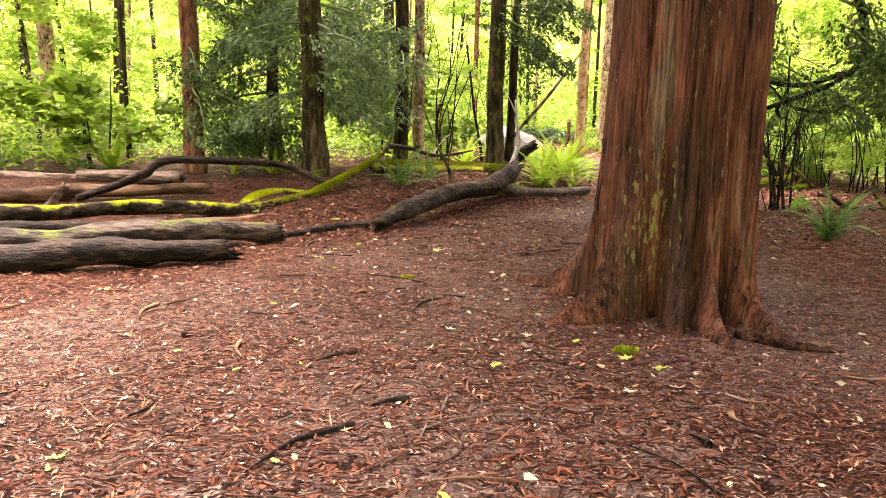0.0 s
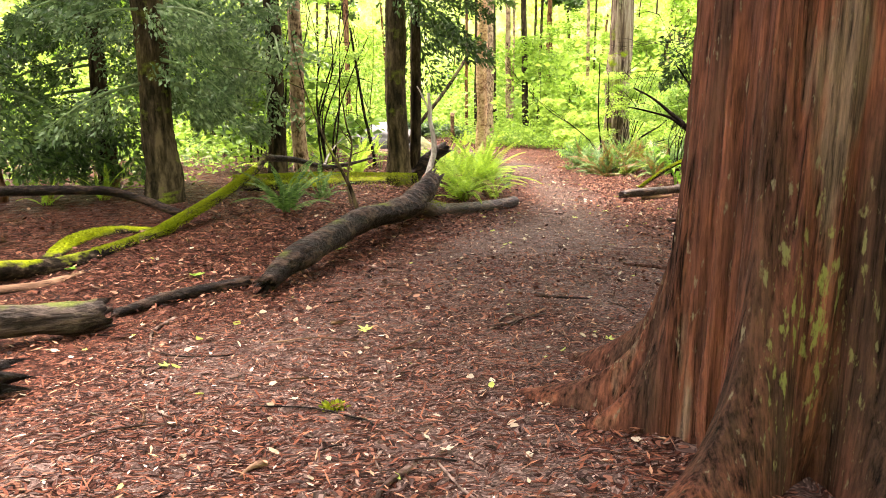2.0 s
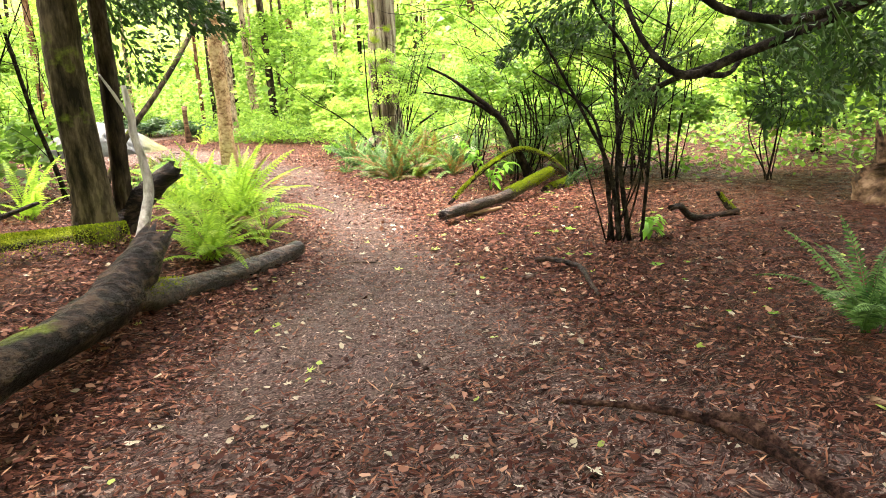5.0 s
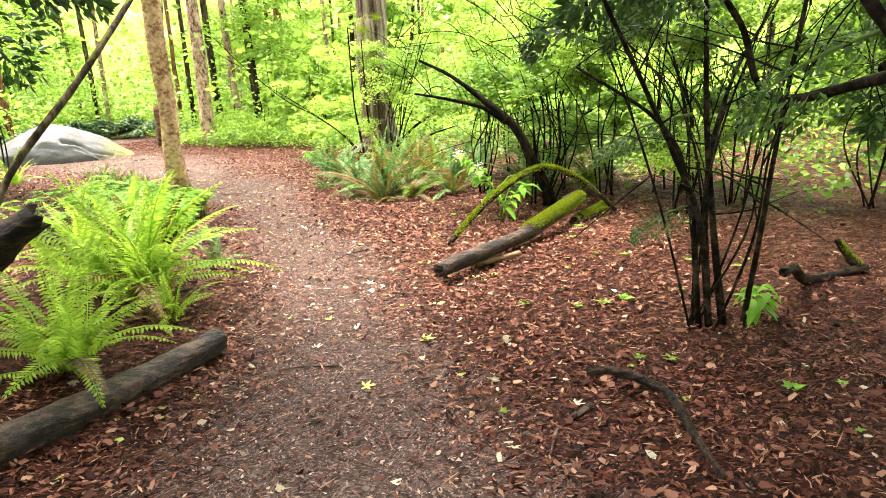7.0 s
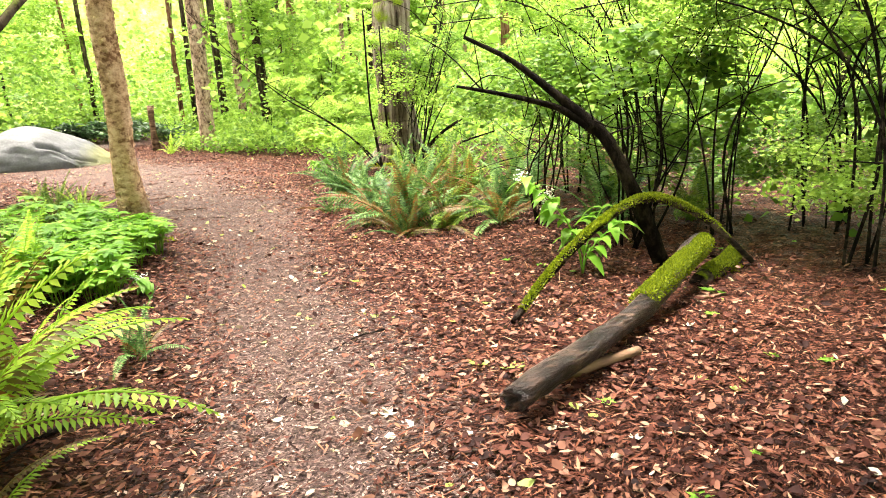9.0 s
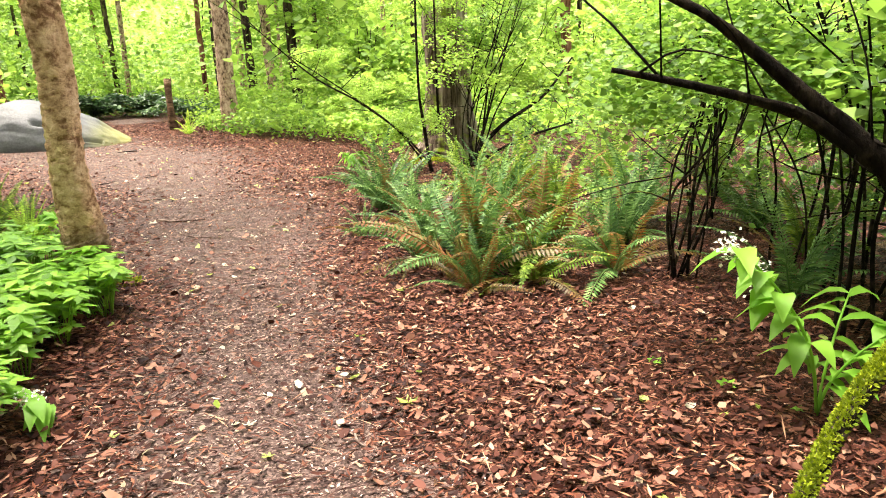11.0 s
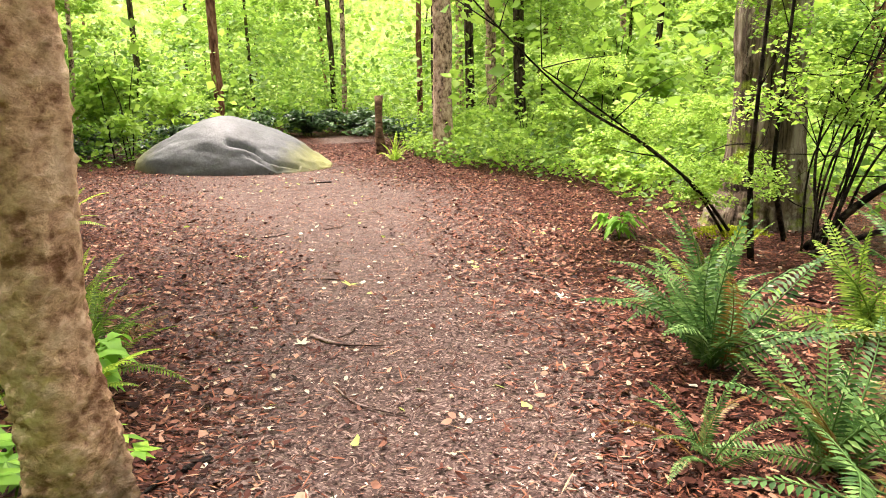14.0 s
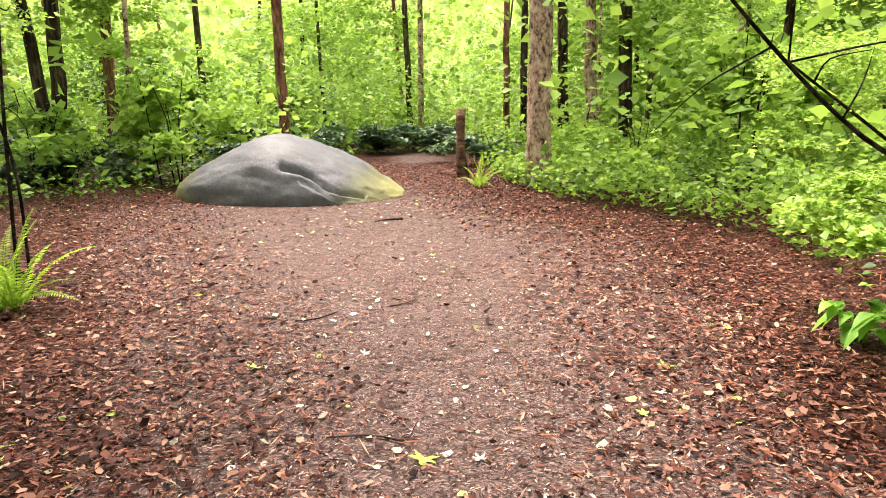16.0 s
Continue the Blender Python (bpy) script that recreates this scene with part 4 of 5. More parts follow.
limb("fallen_branch", ((4.28, 10.5, 0.05), (4.4, 10.4, 0.05), (4.42, 10.1, 0.04), (4.2, 9.75, 0.03), (4.05, 9.5, 0.02)), (0.02, 0.024, 0.012), LOG_WET, label="bent dark stick on the litter", category="branch", seed=56)
moss(limb("log", ((6.75, 13.3, 0.05), (6.95, 13.36, 0.07), (7.15, 13.4, 0.09), (7.4, 13.5, 0.12)), (0.06, 0.065, 0.06), LOG_MOSS, label="low log capped with yellow-green moss", category="log", sides=12, seed=57), ((6.75, 13.3, 0.05), (6.95, 13.36, 0.07), (7.15, 13.4, 0.09), (7.4, 13.5, 0.12)), (0.06, 0.065, 0.06), 0.2, 1.0, 3500, 57)
limb("stump", ((8.5, 9.75, -0.05), (8.53, 9.78, 0.3), (8.58, 9.8, 0.55)), (0.34, 0.24, 0.17), LOG_BROWN, label="broken orange-brown rotten stump", category="stump", sides=30, per=10, rough=0.13, seed=58, jag=0.45)
limb("stump", ((5.82, 31.1, -0.05), (5.8, 31.1, 0.6), (5.78, 31.1, 1.25)), (0.12, 0.09, 0.085), LOG_BROWN, label="short dead trunk beside the far path", category="stump", sides=12, seed=59, jag=0.06)

# ---- bare and leafy stems ----


def thicket(x, y, label, stems, mat=TWIG_BARK, group="", foliage=(), boughs=(), name="shrub"):
    """A many-stemmed shrub. stems: (points, radii) in the world; foliage: (x, y, z, size, stock)."""
    t = tagged(base(name, x, y, 0.0), label, "shrub", group)
    o = np.array((x, y, 0))
    for n, (pts, r) in enumerate(stems):
        stem = limb("stem", [tuple(np.array(p) - o) for p in pts], r, mat, t, sides=7, seed=int(100 * x) + n)
        trng = np.random.default_rng(int(100 * y) + n)
        line, _ = spline([tuple(np.array(p) - o) for p in pts], (1, 1), 6)
        for i in trng.integers(len(line) // 3, len(line), 6):
            d = trng.normal(0, 0.16, 3) + np.array([0, 0, 0.12])
            e = trng.normal(0, 0.09, 3)
            child("twig", mesh_from("twig", *tube([tuple(line[i]), tuple(line[i] + d), tuple(line[i] + 1.9 * d + e)], (0.006, 0.002), 4, 3), mat, True), stem)
    rng = np.random.default_rng(int(100 * x))
    for fx, fy, fz, s, stock in foliage:
        child("foliage", stock[rng.integers(len(stock))], t, Matrix.LocRotScale((fx - x, fy - y, fz), Euler((0, 0, rng.uniform(0, 6.3))), (s, s, s)))
    for fx, fy, fz, deg, s, stock in boughs:
        child("bough", stock[rng.integers(len(stock))], t, Matrix.LocRotScale((fx - x, fy - y, fz), Euler((0, 0.1, radians(deg))), (s, s, s)))
    return t


def fan(x, y, n, seed, tall, spread, r=0.02, toward=None):
    """Stems that rise together and spread."""
    rng = np.random.default_rng(seed)
    out = []
    for _ in range(n):
        a = rng.uniform(0, 6.3) if toward is None else radians(toward) + rng.normal(0, 0.5)
        d, h, b = spread * rng.uniform(0.3, 1), tall * rng.uniform(0.7, 1.1), rng.normal(0, 0.07, 2)
        z0 = gz(x, y)
        k = rng.normal(0, 0.10, (3, 2))
        out.append((((x + b[0], y + b[1], z0 - 0.05), *((x + b[0] + d * math.cos(a) * t**1.5 + k[i][0], y + b[1] + d * math.sin(a) * t**1.5 + k[i][1], z0 + h * t) for i, t in enumerate((0.33, 0.66, 1.0)))), (r * rng.uniform(0.7, 1.2), r * 0.3)))
    return out


thicket(5.35, 10.55, "dark many-stemmed shrub rising from the leaf litter", [
    (((5.33, 10.55, 0.0), (5.21, 10.55, 0.67), (4.9, 10.5, 1.13), (4.52, 10.4, 1.55), (4.17, 10.3, 1.9)), (0.022, 0.008)),
    (((5.46, 10.55, 0.0), (5.39, 10.6, 0.64), (5.42, 10.7, 1.3), (5.37, 10.7, 2.3)), (0.026, 0.012)),
    (((5.5, 10.45, 0.0), (5.4, 10.3, 0.62), (5.35, 10.2, 1.16), (5.42, 10.1, 2.1)), (0.018, 0.01)),
    (((5.3, 10.6, 0.0), (5.17, 10.6, 0.84), (5.15, 10.8, 1.25), (4.86, 11.2, 1.6)), (0.022, 0.008)),
    (((5.38, 10.6, 0.0), (5.45, 10.7, 0.9), (5.8, 10.8, 1.5), (6.4, 10.9, 2.0)), (0.022, 0.008)),
    *fan(5.35, 10.6, 6, 5, 2.4, 1.1, 0.011)],
    boughs=[(5.2, 10.6, 0.8, 165, 0.4, BOUGHS), (5.3, 10.7, 1.3, 120, 0.6, BOUGHS), (5.4, 10.6, 1.6, 20, 0.6, BOUGHS), (5.2, 10.5, 2.0, 170, 0.7, BOUGHS)],
    foliage=[(5.3, 10.9, 1.5, 0.5, SHRUB_MID)])
thicket(6.9, 14.0, "dark mossy stems leaning over the ferns", [
    (((7.05, 13.85, -0.05), (6.72, 13.84, 0.55), (6.56, 13.94, 0.96), (6.43, 14.06, 1.16), (6.3, 14.18, 1.31), (6.15, 14.3, 1.47), (5.98, 14.4, 1.62), (5.75, 14.6, 1.78)), (0.06, 0.048, 0.03, 0.014)),
    (((6.46, 14.02, 1.08), (6.28, 14.16, 1.24), (6.1, 14.24, 1.31), (5.86, 14.38, 1.38), (5.62, 14.52, 1.44)), (0.03, 0.022, 0.009)),
    *fan(7.2, 14.4, 8, 6, 2.2, 0.8, 0.012)], LEANING_BARK, foliage=[(6.7, 15.0, 1.0, 0.8, SHRUB_FINE), (7.3, 14.6, 0.9, 0.9, SHRUB_MID)])
thicket(7.3, 15.7, "cluster of dark upright stems among ferns", fan(7.3, 15.7, 8, 7, 2.2, 0.9, 0.011) + fan(8.0, 15.4, 5, 8, 2.3, 0.9, 0.011), foliage=[(7.4, 15.9, 1.0, 0.8, SHRUB_FINE), (8.2, 15.4, 0.8, 0.9, SHRUB_MID)])
thicket(8.3, 21.6, "thin dark branches leaning out over the path", [
    (((8.4, 21.75, 0.0), (7.75, 21.35, 0.55), (7.1, 21.2, 1.0), (6.46, 21.1, 1.36), (5.7, 20.95, 2.0), (5.0, 20.8, 2.7)), (0.018, 0.014, 0.009, 0.004)),
    (((8.3, 21.7, 0.0), (7.7, 21.4, 0.6), (7.0, 21.25, 1.1), (6.2, 21.1, 1.6)), (0.016, 0.006)),
    (((7.95, 20.8, 0.0), (7.77, 20.65, 0.75), (7.6, 20.4, 1.25), (7.5, 20.2, 2.6)), (0.028, 0.012)),
    (((8.7, 21.4, 0.0), (8.35, 21.1, 0.5), (8.07, 20.8, 0.85), (7.9, 20.5, 2.4)), (0.028, 0.012)),
    (((8.6, 21.0, 0.05), (9.0, 20.7, 0.6), (9.5, 20.4, 1.0), (9.9, 20.3, 1.5)), (0.035, 0.012)),
    (((8.5, 20.8, 0.05), (9.1, 20.3, 0.45), (9.7, 20.0, 0.65)), (0.03, 0.012)),
    *fan(8.6, 20.9, 10, 9, 2.6, 1.1, 0.014, 10)], foliage=[(7.3, 21.3, 0.9, 0.45, SHRUB_FINE), (7.9, 21.2, 0.25, 0.6, SHRUB_FINE), (6.6, 21.3, 1.3, 0.4, SHRUB_FINE), (8.9, 20.9, 0.9, 0.9, SHRUB_FINE), (8.3, 21.6, 1.7, 0.7, SHRUB_FINE), (9.6, 21.3, 1.5, 0.9, SHRUB_FINE), (7.5, 22.3, 0.45, 0.55, SHRUB_BRIGHT), (7.0, 21.7, 0.75, 0.3, SHRUB_BRIGHT), (6.5, 21.4, 1.15, 0.25, SHRUB_BRIGHT)])


def arches(x, y, n, seed, tall, reach, toward, r=0.014):
    """Stems that rise together, then bow over to one side."""
    rng = np.random.default_rng(seed)
    out = []
    for _ in range(n):
        a, h, d = radians(toward) + rng.normal(0, 0.55), tall * rng.uniform(0.65, 1.1), reach * rng.uniform(0.5, 1.2)
        b, k = rng.normal(0, 0.12, 2), rng.normal(0, 0.05, (5, 3))
        out.append((tuple((x + b[0] + d * f * math.cos(a) + k[i][0], y + b[1] + d * f * math.sin(a) + k[i][1], gz(x, y) + h * g + (k[i][2] if i else -0.05)) for i, (f, g) in enumerate(((0, 0), (0.02, 0.4), (0.2, 0.78), (0.58, 1.0), (1.0, 0.98)))), (r * rng.uniform(0.7, 1.3), r * 0.3)))
    return out


for _x, _y, _k, _w in ((7.75, 12.7, 1, 170), (8.6, 13.6, 3, 190), (7.9, 15.0, 4, 200)):
    thicket(_x, _y, "black arching stems with sprays of fresh leaves", arches(_x, _y, 6, 80 + _k, 2.5, 1.9, _w, 0.012), foliage=[(_x - 0.7, _y + 0.2, 1.7, 0.6, SHRUB_FINE), (_x + 0.3, _y + 0.4, 0.35, 0.7, SHRUB_FINE)], group="shrubs beyond the mossy logs")
for _x, _y, _k in ((8.5, 12.6, 1), (9.1, 11.6, 2), (8.6, 16.7, 3), (8.0, 14.1, 4), (9.0, 13.6, 5)):
    thicket(_x, _y, "dark thin-stemmed shrub with fresh green leaves", fan(_x, _y, 6, 30 + _k, 2.6, 1.0, 0.011), foliage=[(_x - 0.2, _y, 1.3, 0.85, SHRUB_FINE), (_x + 0.4, _y + 0.3, 0.5, 0.8, SHRUB_MID), (_x - 0.4, _y + 0.2, 2.0, 0.7, SHRUB_FINE)], group="shrubs beyond the mossy logs")
thicket(1.6, 23.6, "slender dark saplings at the clearing's edge", fan(1.65, 23.5, 3, 10, 4.2, 0.5, 0.017) + fan(1.1, 23.9, 2, 11, 4.0, 0.5, 0.016), foliage=[(0.9, 24.4, 1.8, 0.8, SHRUB_FINE)])
thicket(0.4, 10.7, "two leafless saplings beside the forked log", [
    (((0.5, 10.6, 0.1), (0.36, 10.6, 0.56), (0.2, 10.7, 0.89), (0.05, 10.9, 1.24), (-0.1, 11.0, 1.65)), (0.028, 0.008)),
    (((0.42, 10.9, 0.1), (0.36, 10.9, 0.6), (0.42, 10.9, 1.01), (0.36, 10.9, 1.26), (0.31, 11.0, 1.7)), (0.018, 0.006))], MOSS_BARK, name="sapling")
thicket(1.1, 16.0, "tall thin stems behind the fallen logs", [
    (((1.15, 16.0, 0.2), (1.12, 16.0, 0.6), (0.97, 16.0, 1.34), (0.86, 16.0, 2.1), (0.75, 16.0, 2.9)), (0.035, 0.02)),
    *fan(0.2, 15.6, 8, 12, 3.2, 0.7, 0.02), *fan(-0.6, 15.2, 6, 13, 3.0, 0.7, 0.02)], foliage=[(0.3, 16.2, 1.6, 0.9, SHRUB_FINE), (-0.8, 16.0, 1.4, 1.0, SHRUB_FINE)])
limb("leaning_sapling", ((1.5, 15.6, 0.3), (1.9, 16.0, 0.97), (2.56, 16.5, 1.69), (3.09, 17.0, 2.32), (3.9, 18.0, 3.3)), (0.04, 0.03), DARK_BARK, label="dark sapling leaning across between trunks", category="sapling", seed=60)

# ---- boulder ----


def build_boulder():
    bm = bmesh.new()
    bmesh.ops.create_icosphere(bm, subdivisions=6, radius=1)
    for v in bm.verts:
        p = v.co.copy()
        n = noise.fractal(p * 1.6, 0.9, 2.1, 5)
        side = p.x + 0.10
        ridge = max(0.0, 1 - abs(side) ** 1.6 / (1.02 if side > 0 else 0.92))
        top = (max(p.z, 0) ** 0.75) * (0.28 + 0.72 * ridge)
        crack = 0.0
        if p.y < 0.35 and p.z > 0.05:
            d = (p.z - 0.62 + 0.75 * (p.x - 0.12)) + 0.05 * math.sin(14 * p.x)
            crack = -0.34 * math.exp(-((d / 0.035) ** 2)) * (0.12 < p.x < 0.75)
            crack -= 0.07 * math.exp(-(((d + 0.16) / 0.03) ** 2)) * (0.3 < p.x < 0.85)
        v.co = Vector((p.x * 1.86 * (1 + 0.03 * n), p.y * 1.3 * (1 + 0.05 * n), (top * 1.0 if p.z > 0 else p.z * 0.3) + 0.045 * n + crack))
    me = bpy.data.meshes.new("boulder")
    bm.to_mesh(me)
    bm.free()
    me.materials.append(ROCK_MAT)
    me.polygons.foreach_set("use_smooth", np.ones(len(me.polygons), bool))
    ob = new("boulder", me)
    ob.matrix_world = Matrix.LocRotScale((2.9, 29.3, -0.02), Euler((0, 0, radians(-12))), (1, 1, 0.98))
    return tagged(ob, "smooth grey boulder with mossy ends and a dark crack", "boulder")


build_boulder()

# ---- ferns ----


def frond_mesh(seed, rise, fall, mat, pairs=28):
    """One sword-fern frond of unit length: an arching rib with tapering leaflets on both sides."""
    rng = np.random.default_rng(seed)
    s = np.linspace(0, 1, pairs + 4)
    a = np.radians(rise + (fall - rise) * s**1.2)
    step = 1 / (len(s) - 1)
    px, pz = np.concatenate([[0], np.cumsum(np.cos(a) * step)[:-1]]), np.concatenate([[0], np.cumsum(np.sin(a) * step)[:-1]])
    rib = np.stack([px, 0.04 * np.sin(2.5 * s + seed), pz], 1)
    vs, fs = [], []
    for i in range(3, len(s)):
        t = (i - 3) / pairs
        ln = 0.115 * (0.55 + 0.45 * math.sin(math.pi * min(1, t * 1.5 + 0.2) / 1.0) if t < 0.53 else 1.0) * (1 - max(0, t - 0.3) / 0.74) ** 0.75 * rng.uniform(0.9, 1.08)
        w = step * 0.56
        fw = np.array([math.cos(a[i]), 0, math.sin(a[i])])
        dn = np.array([math.sin(a[i]), 0, -math.cos(a[i])])
        for sd in (-1, 1):
            out = np.array([0, sd, 0]) * 0.93 + fw * 0.32 + dn * (0.16 + rng.normal(0, 0.08))
            o, k = rib[i], len(vs)
            vs += [o - fw * w * 0.5, o + out * ln * 0.4 + fw * w * 0.75, o + out * ln + dn * ln * 0.12, o + out * ln * 0.45 - fw * w * 0.75]
            fs += [(k, k + 1, k + 2), (k, k + 2, k + 3)]
    t = tube([tuple(rib[0]), *(tuple(rib[j]) for j in range(4, len(s) - 1, 4)), tuple(rib[-1])], (0.009, 0.002), 4, 2, 0.0)
    return mesh_from("frond", *joined([(np.array(vs), np.array(fs)), t]), mat)


def frond_stock(seed, mat):
    return [frond_mesh(seed, 82, 46, mat), frond_mesh(seed + 1, 75, 22, mat), frond_mesh(seed + 2, 64, -5, mat), frond_mesh(seed + 3, 46, -24, mat)]


FRONDS, FRONDS_DEEP, FRONDS_OLD, FRONDS_OLIVE = frond_stock(200, FERN_GREEN), frond_stock(210, FERN_DEEP), frond_stock(220, FERN_OLD), frond_stock(230, FERN_OLIVE)
FERNS = "sword ferns along the path"


def fern(x, y, length, n, seed, stock, label, old=0, tilt=0.0):
    rng = np.random.default_rng(seed)
    f = tagged(base("fern", x, y), label, "fern", FERNS)
    for i in range(n + old):
        k = min(3, int(4 * (i / n) ** 0.9)) if i < n else int(rng.integers(1, 4))
        st = stock if i < n else FRONDS_OLD
        a = i * 137.5 + rng.normal(0, 14)
        ln = length * rng.uniform(0.75, 1.1)
        child("frond", st[k], f, Matrix.LocRotScale((rng.normal(0, 0.03), rng.normal(0, 0.03), 0.0), Euler((rng.normal(0, 0.2 + 0.02 * old), rng.normal(tilt, 0.12 + 0.02 * old), radians(a))), (ln, ln, ln)), "dry brown frond" if i >= n else "")
    return f


GREEN, DEEP, OLD = "bright green sword fern in a full clump", "deep green sword fern with arching fronds", "old sword fern with browned fronds at its heart"
for _x, _y, _l, _n, _stock, _label, _old in (
    (1.98, 12.02, 0.78, 30, FRONDS, GREEN, 3), (2.55, 13.3, 1.05, 46, FRONDS, GREEN, 5), 
    (-0.35, 10.5, 0.7, 18, FRONDS_DEEP, DEEP, 0), (0.05, 11.2, 0.55, 10, FRONDS_DEEP, DEEP, 0), (4.75, 8.05, 0.8, 18, FRONDS_DEEP, DEEP, 0), (5.5, 7.6, 0.7, 14, FRONDS_DEEP, DEEP, 0),
    (-5.6, 12.4, 0.95, 18, FRONDS, GREEN, 0), (-6.9, 13.2, 0.95, 18, FRONDS, GREEN, 0), (-8.0, 13.5, 0.9, 16, FRONDS, GREEN, 0), (-7.4, 12.0, 0.7, 14, FRONDS_DEEP, DEEP, 0), (-2.6, 11.9, 0.5, 10, FRONDS, GREEN, 2), (-3.2, 11.7, 0.45, 10, FRONDS, GREEN, 2),
    (6.15, 16.55, 0.95, 20, FRONDS_DEEP, OLD, 11), (6.6, 17.2, 0.85, 18, FRONDS_DEEP, OLD, 8), (6.45, 18.9, 0.85, 20, FRONDS_DEEP, DEEP, 1), (6.75, 19.6, 0.75, 16, FRONDS_DEEP, DEEP, 2), (7.6, 16.6, 0.85, 18, FRONDS_DEEP, DEEP, 2),
    (8.1, 17.0, 0.9, 18, FRONDS_DEEP, DEEP, 1), (8.8, 18.2, 0.9, 16, FRONDS_OLIVE, GREEN, 2), (7.3, 18.0, 0.85, 16, FRONDS_OLIVE, OLD, 3), (7.5, 15.0, 0.8, 14, FRONDS_DEEP, DEEP, 1), (8.2, 14.6, 0.8, 14, FRONDS_OLIVE, GREEN, 0),
    (3.02, 19.85, 0.6, 16, FRONDS_OLIVE, OLD, 2), (3.3, 18.9, 0.55, 14, FRONDS, GREEN, 0), (1.75, 23.2, 0.7, 14, FRONDS, GREEN, 0), (2.3, 14.6, 0.8, 16, FRONDS, GREEN, 1), (2.75, 15.6, 0.65, 14, FRONDS, GREEN, 2),
    (6.0, 16.95, 0.6, 14, FRONDS_DEEP, OLD, 7), (6.4, 16.2, 0.7, 14, FRONDS_OLIVE, OLD, 10), (6.0, 16.25, 0.5, 10, FRONDS_DEEP, OLD, 6), (6.8, 16.6, 0.95, 14, FRONDS_OLIVE, OLD, 8), (6.2, 17.3, 0.8, 16, FRONDS_DEEP, OLD, 5), (7.0, 16.0, 0.8, 14, FRONDS_DEEP, OLD, 8), (6.35, 17.9, 0.75, 16, FRONDS_DEEP, DEEP, 3), (7.0, 17.6, 0.85, 16, FRONDS_DEEP, OLD, 6), (7.7, 17.7, 0.95, 18, FRONDS_OLIVE, GREEN, 4), (8.7, 16.2, 0.9, 16, FRONDS_DEEP, DEEP, 2), (8.3, 15.5, 0.8, 14, FRONDS_OLIVE, GREEN, 1), (9.3, 17.2, 0.9, 16, FRONDS_OLIVE, GREEN, 1), (7.5, 19.0, 0.85, 16, FRONDS_OLIVE, GREEN, 2), (8.3, 19.4, 0.85, 16, FRONDS_DEEP, DEEP, 2), (9.2, 15.2, 0.8, 14, FRONDS_DEEP, DEEP, 0), (7.2, 20.2, 0.6, 12, FRONDS_OLIVE, GREEN, 1), (2.85, 20.5, 0.4, 10, FRONDS, GREEN, 2), (2.2, 13.7, 0.8, 16, FRONDS, GREEN, 0),
    (2.62, 12.75, 0.5, 12, FRONDS, OLD, 6), (2.75, 13.9, 0.7, 14, FRONDS, GREEN, 2),
    (5.95, 29.6, 0.6, 12, FRONDS, GREEN, 0), (5.95, 18.1, 0.42, 8, FRONDS_DEEP, DEEP, 2), (0.7, 14.6, 0.8, 14, FRONDS, GREEN, 0), (-0.6, 15.0, 0.9, 16, FRONDS, GREEN, 0), (0.2, 16.8, 0.9, 14, FRONDS, GREEN, 0), (3.3, 14.2, 0.45, 8, FRONDS_DEEP, DEEP, 2),
    (3.25, 19.35, 0.6, 14, FRONDS_OLIVE, OLD, 4), (3.0, 18.95, 0.6, 14, FRONDS_OLIVE, OLD, 3),
):
    fern(_x, _y, _l, _n, int(_x * 77 + _y * 131) + 500, _stock, _label, _old)

# ---- background trees and undergrowth ----
BACK_RNG = np.random.default_rng(77)


def free_for_undergrowth(x, y, gap=0.0):
    """Where the thick growth stands: away from the path and the open floors beside it."""
    if y > 38.5:
        return True
    xl, xr = edges(y)
    if x < (xl + xr) / 2:
        edge = -6.8 if y < 11 else (-5.6 if y < 12.5 else (xl - 4.6 if y < 17 else (xl - 2.6 if y < 26 else xl - 1.6)))
        if y > 36.5 and x > -12:
            edge = xl - 0.2
        return x < edge - gap
    edge = 9.4 if y < 11.5 else (8.3 if y < 19 else (xr + 2.6 if y < 23 else (xr + 1.1 if y < 27 else xr + 0.7)))
    return x > edge + gap


def in_view(x, y, wide=40):
    """Land that lies ahead of the walk, within its sweep of view."""
    return y > -2 and -math.atan2(x + 1, y + 4) * 57.3 < wide and math.atan2(x - 1, y + 2) * 57.3 < 78


def scatter(n, x0, x1, y0, y1, gap, least):
    got = []
    for _ in range(n * 30):
        x, y = BACK_RNG.uniform(x0, x1), BACK_RNG.uniform(y0, y1)
        if free_for_undergrowth(x, y, gap) and in_view(x, y) and all((x - a) ** 2 + (y - b) ** 2 > least * least for a, b in got):
            got.append((x, y))
            if len(got) == n:
                break
    return got


SHRUB_GROUP, TREE_GROUP = "undergrowth beyond the path", "trees of the wood"
for _x, _y in scatter(130, -24, 34, 8, 52, 0.0, 1.15):
    _k = BACK_RNG.choice(["bright", "bright", "bright", "mid"])
    _near = min(abs(_x - edges(_y)[0]), abs(_x - edges(_y)[1]))
    _s = BACK_RNG.uniform(0.8, 1.25) if _near < 3.5 else BACK_RNG.uniform(1.2, 2.1)
    shrub(_x, _y, _s, _k, BACK_RNG, "airy shrub with fresh yellow-green leaves" if _k == "bright" else "leafy mid-green shrub under the trees", SHRUB_GROUP, 4, BACK_RNG.uniform(0.9, 1.5))
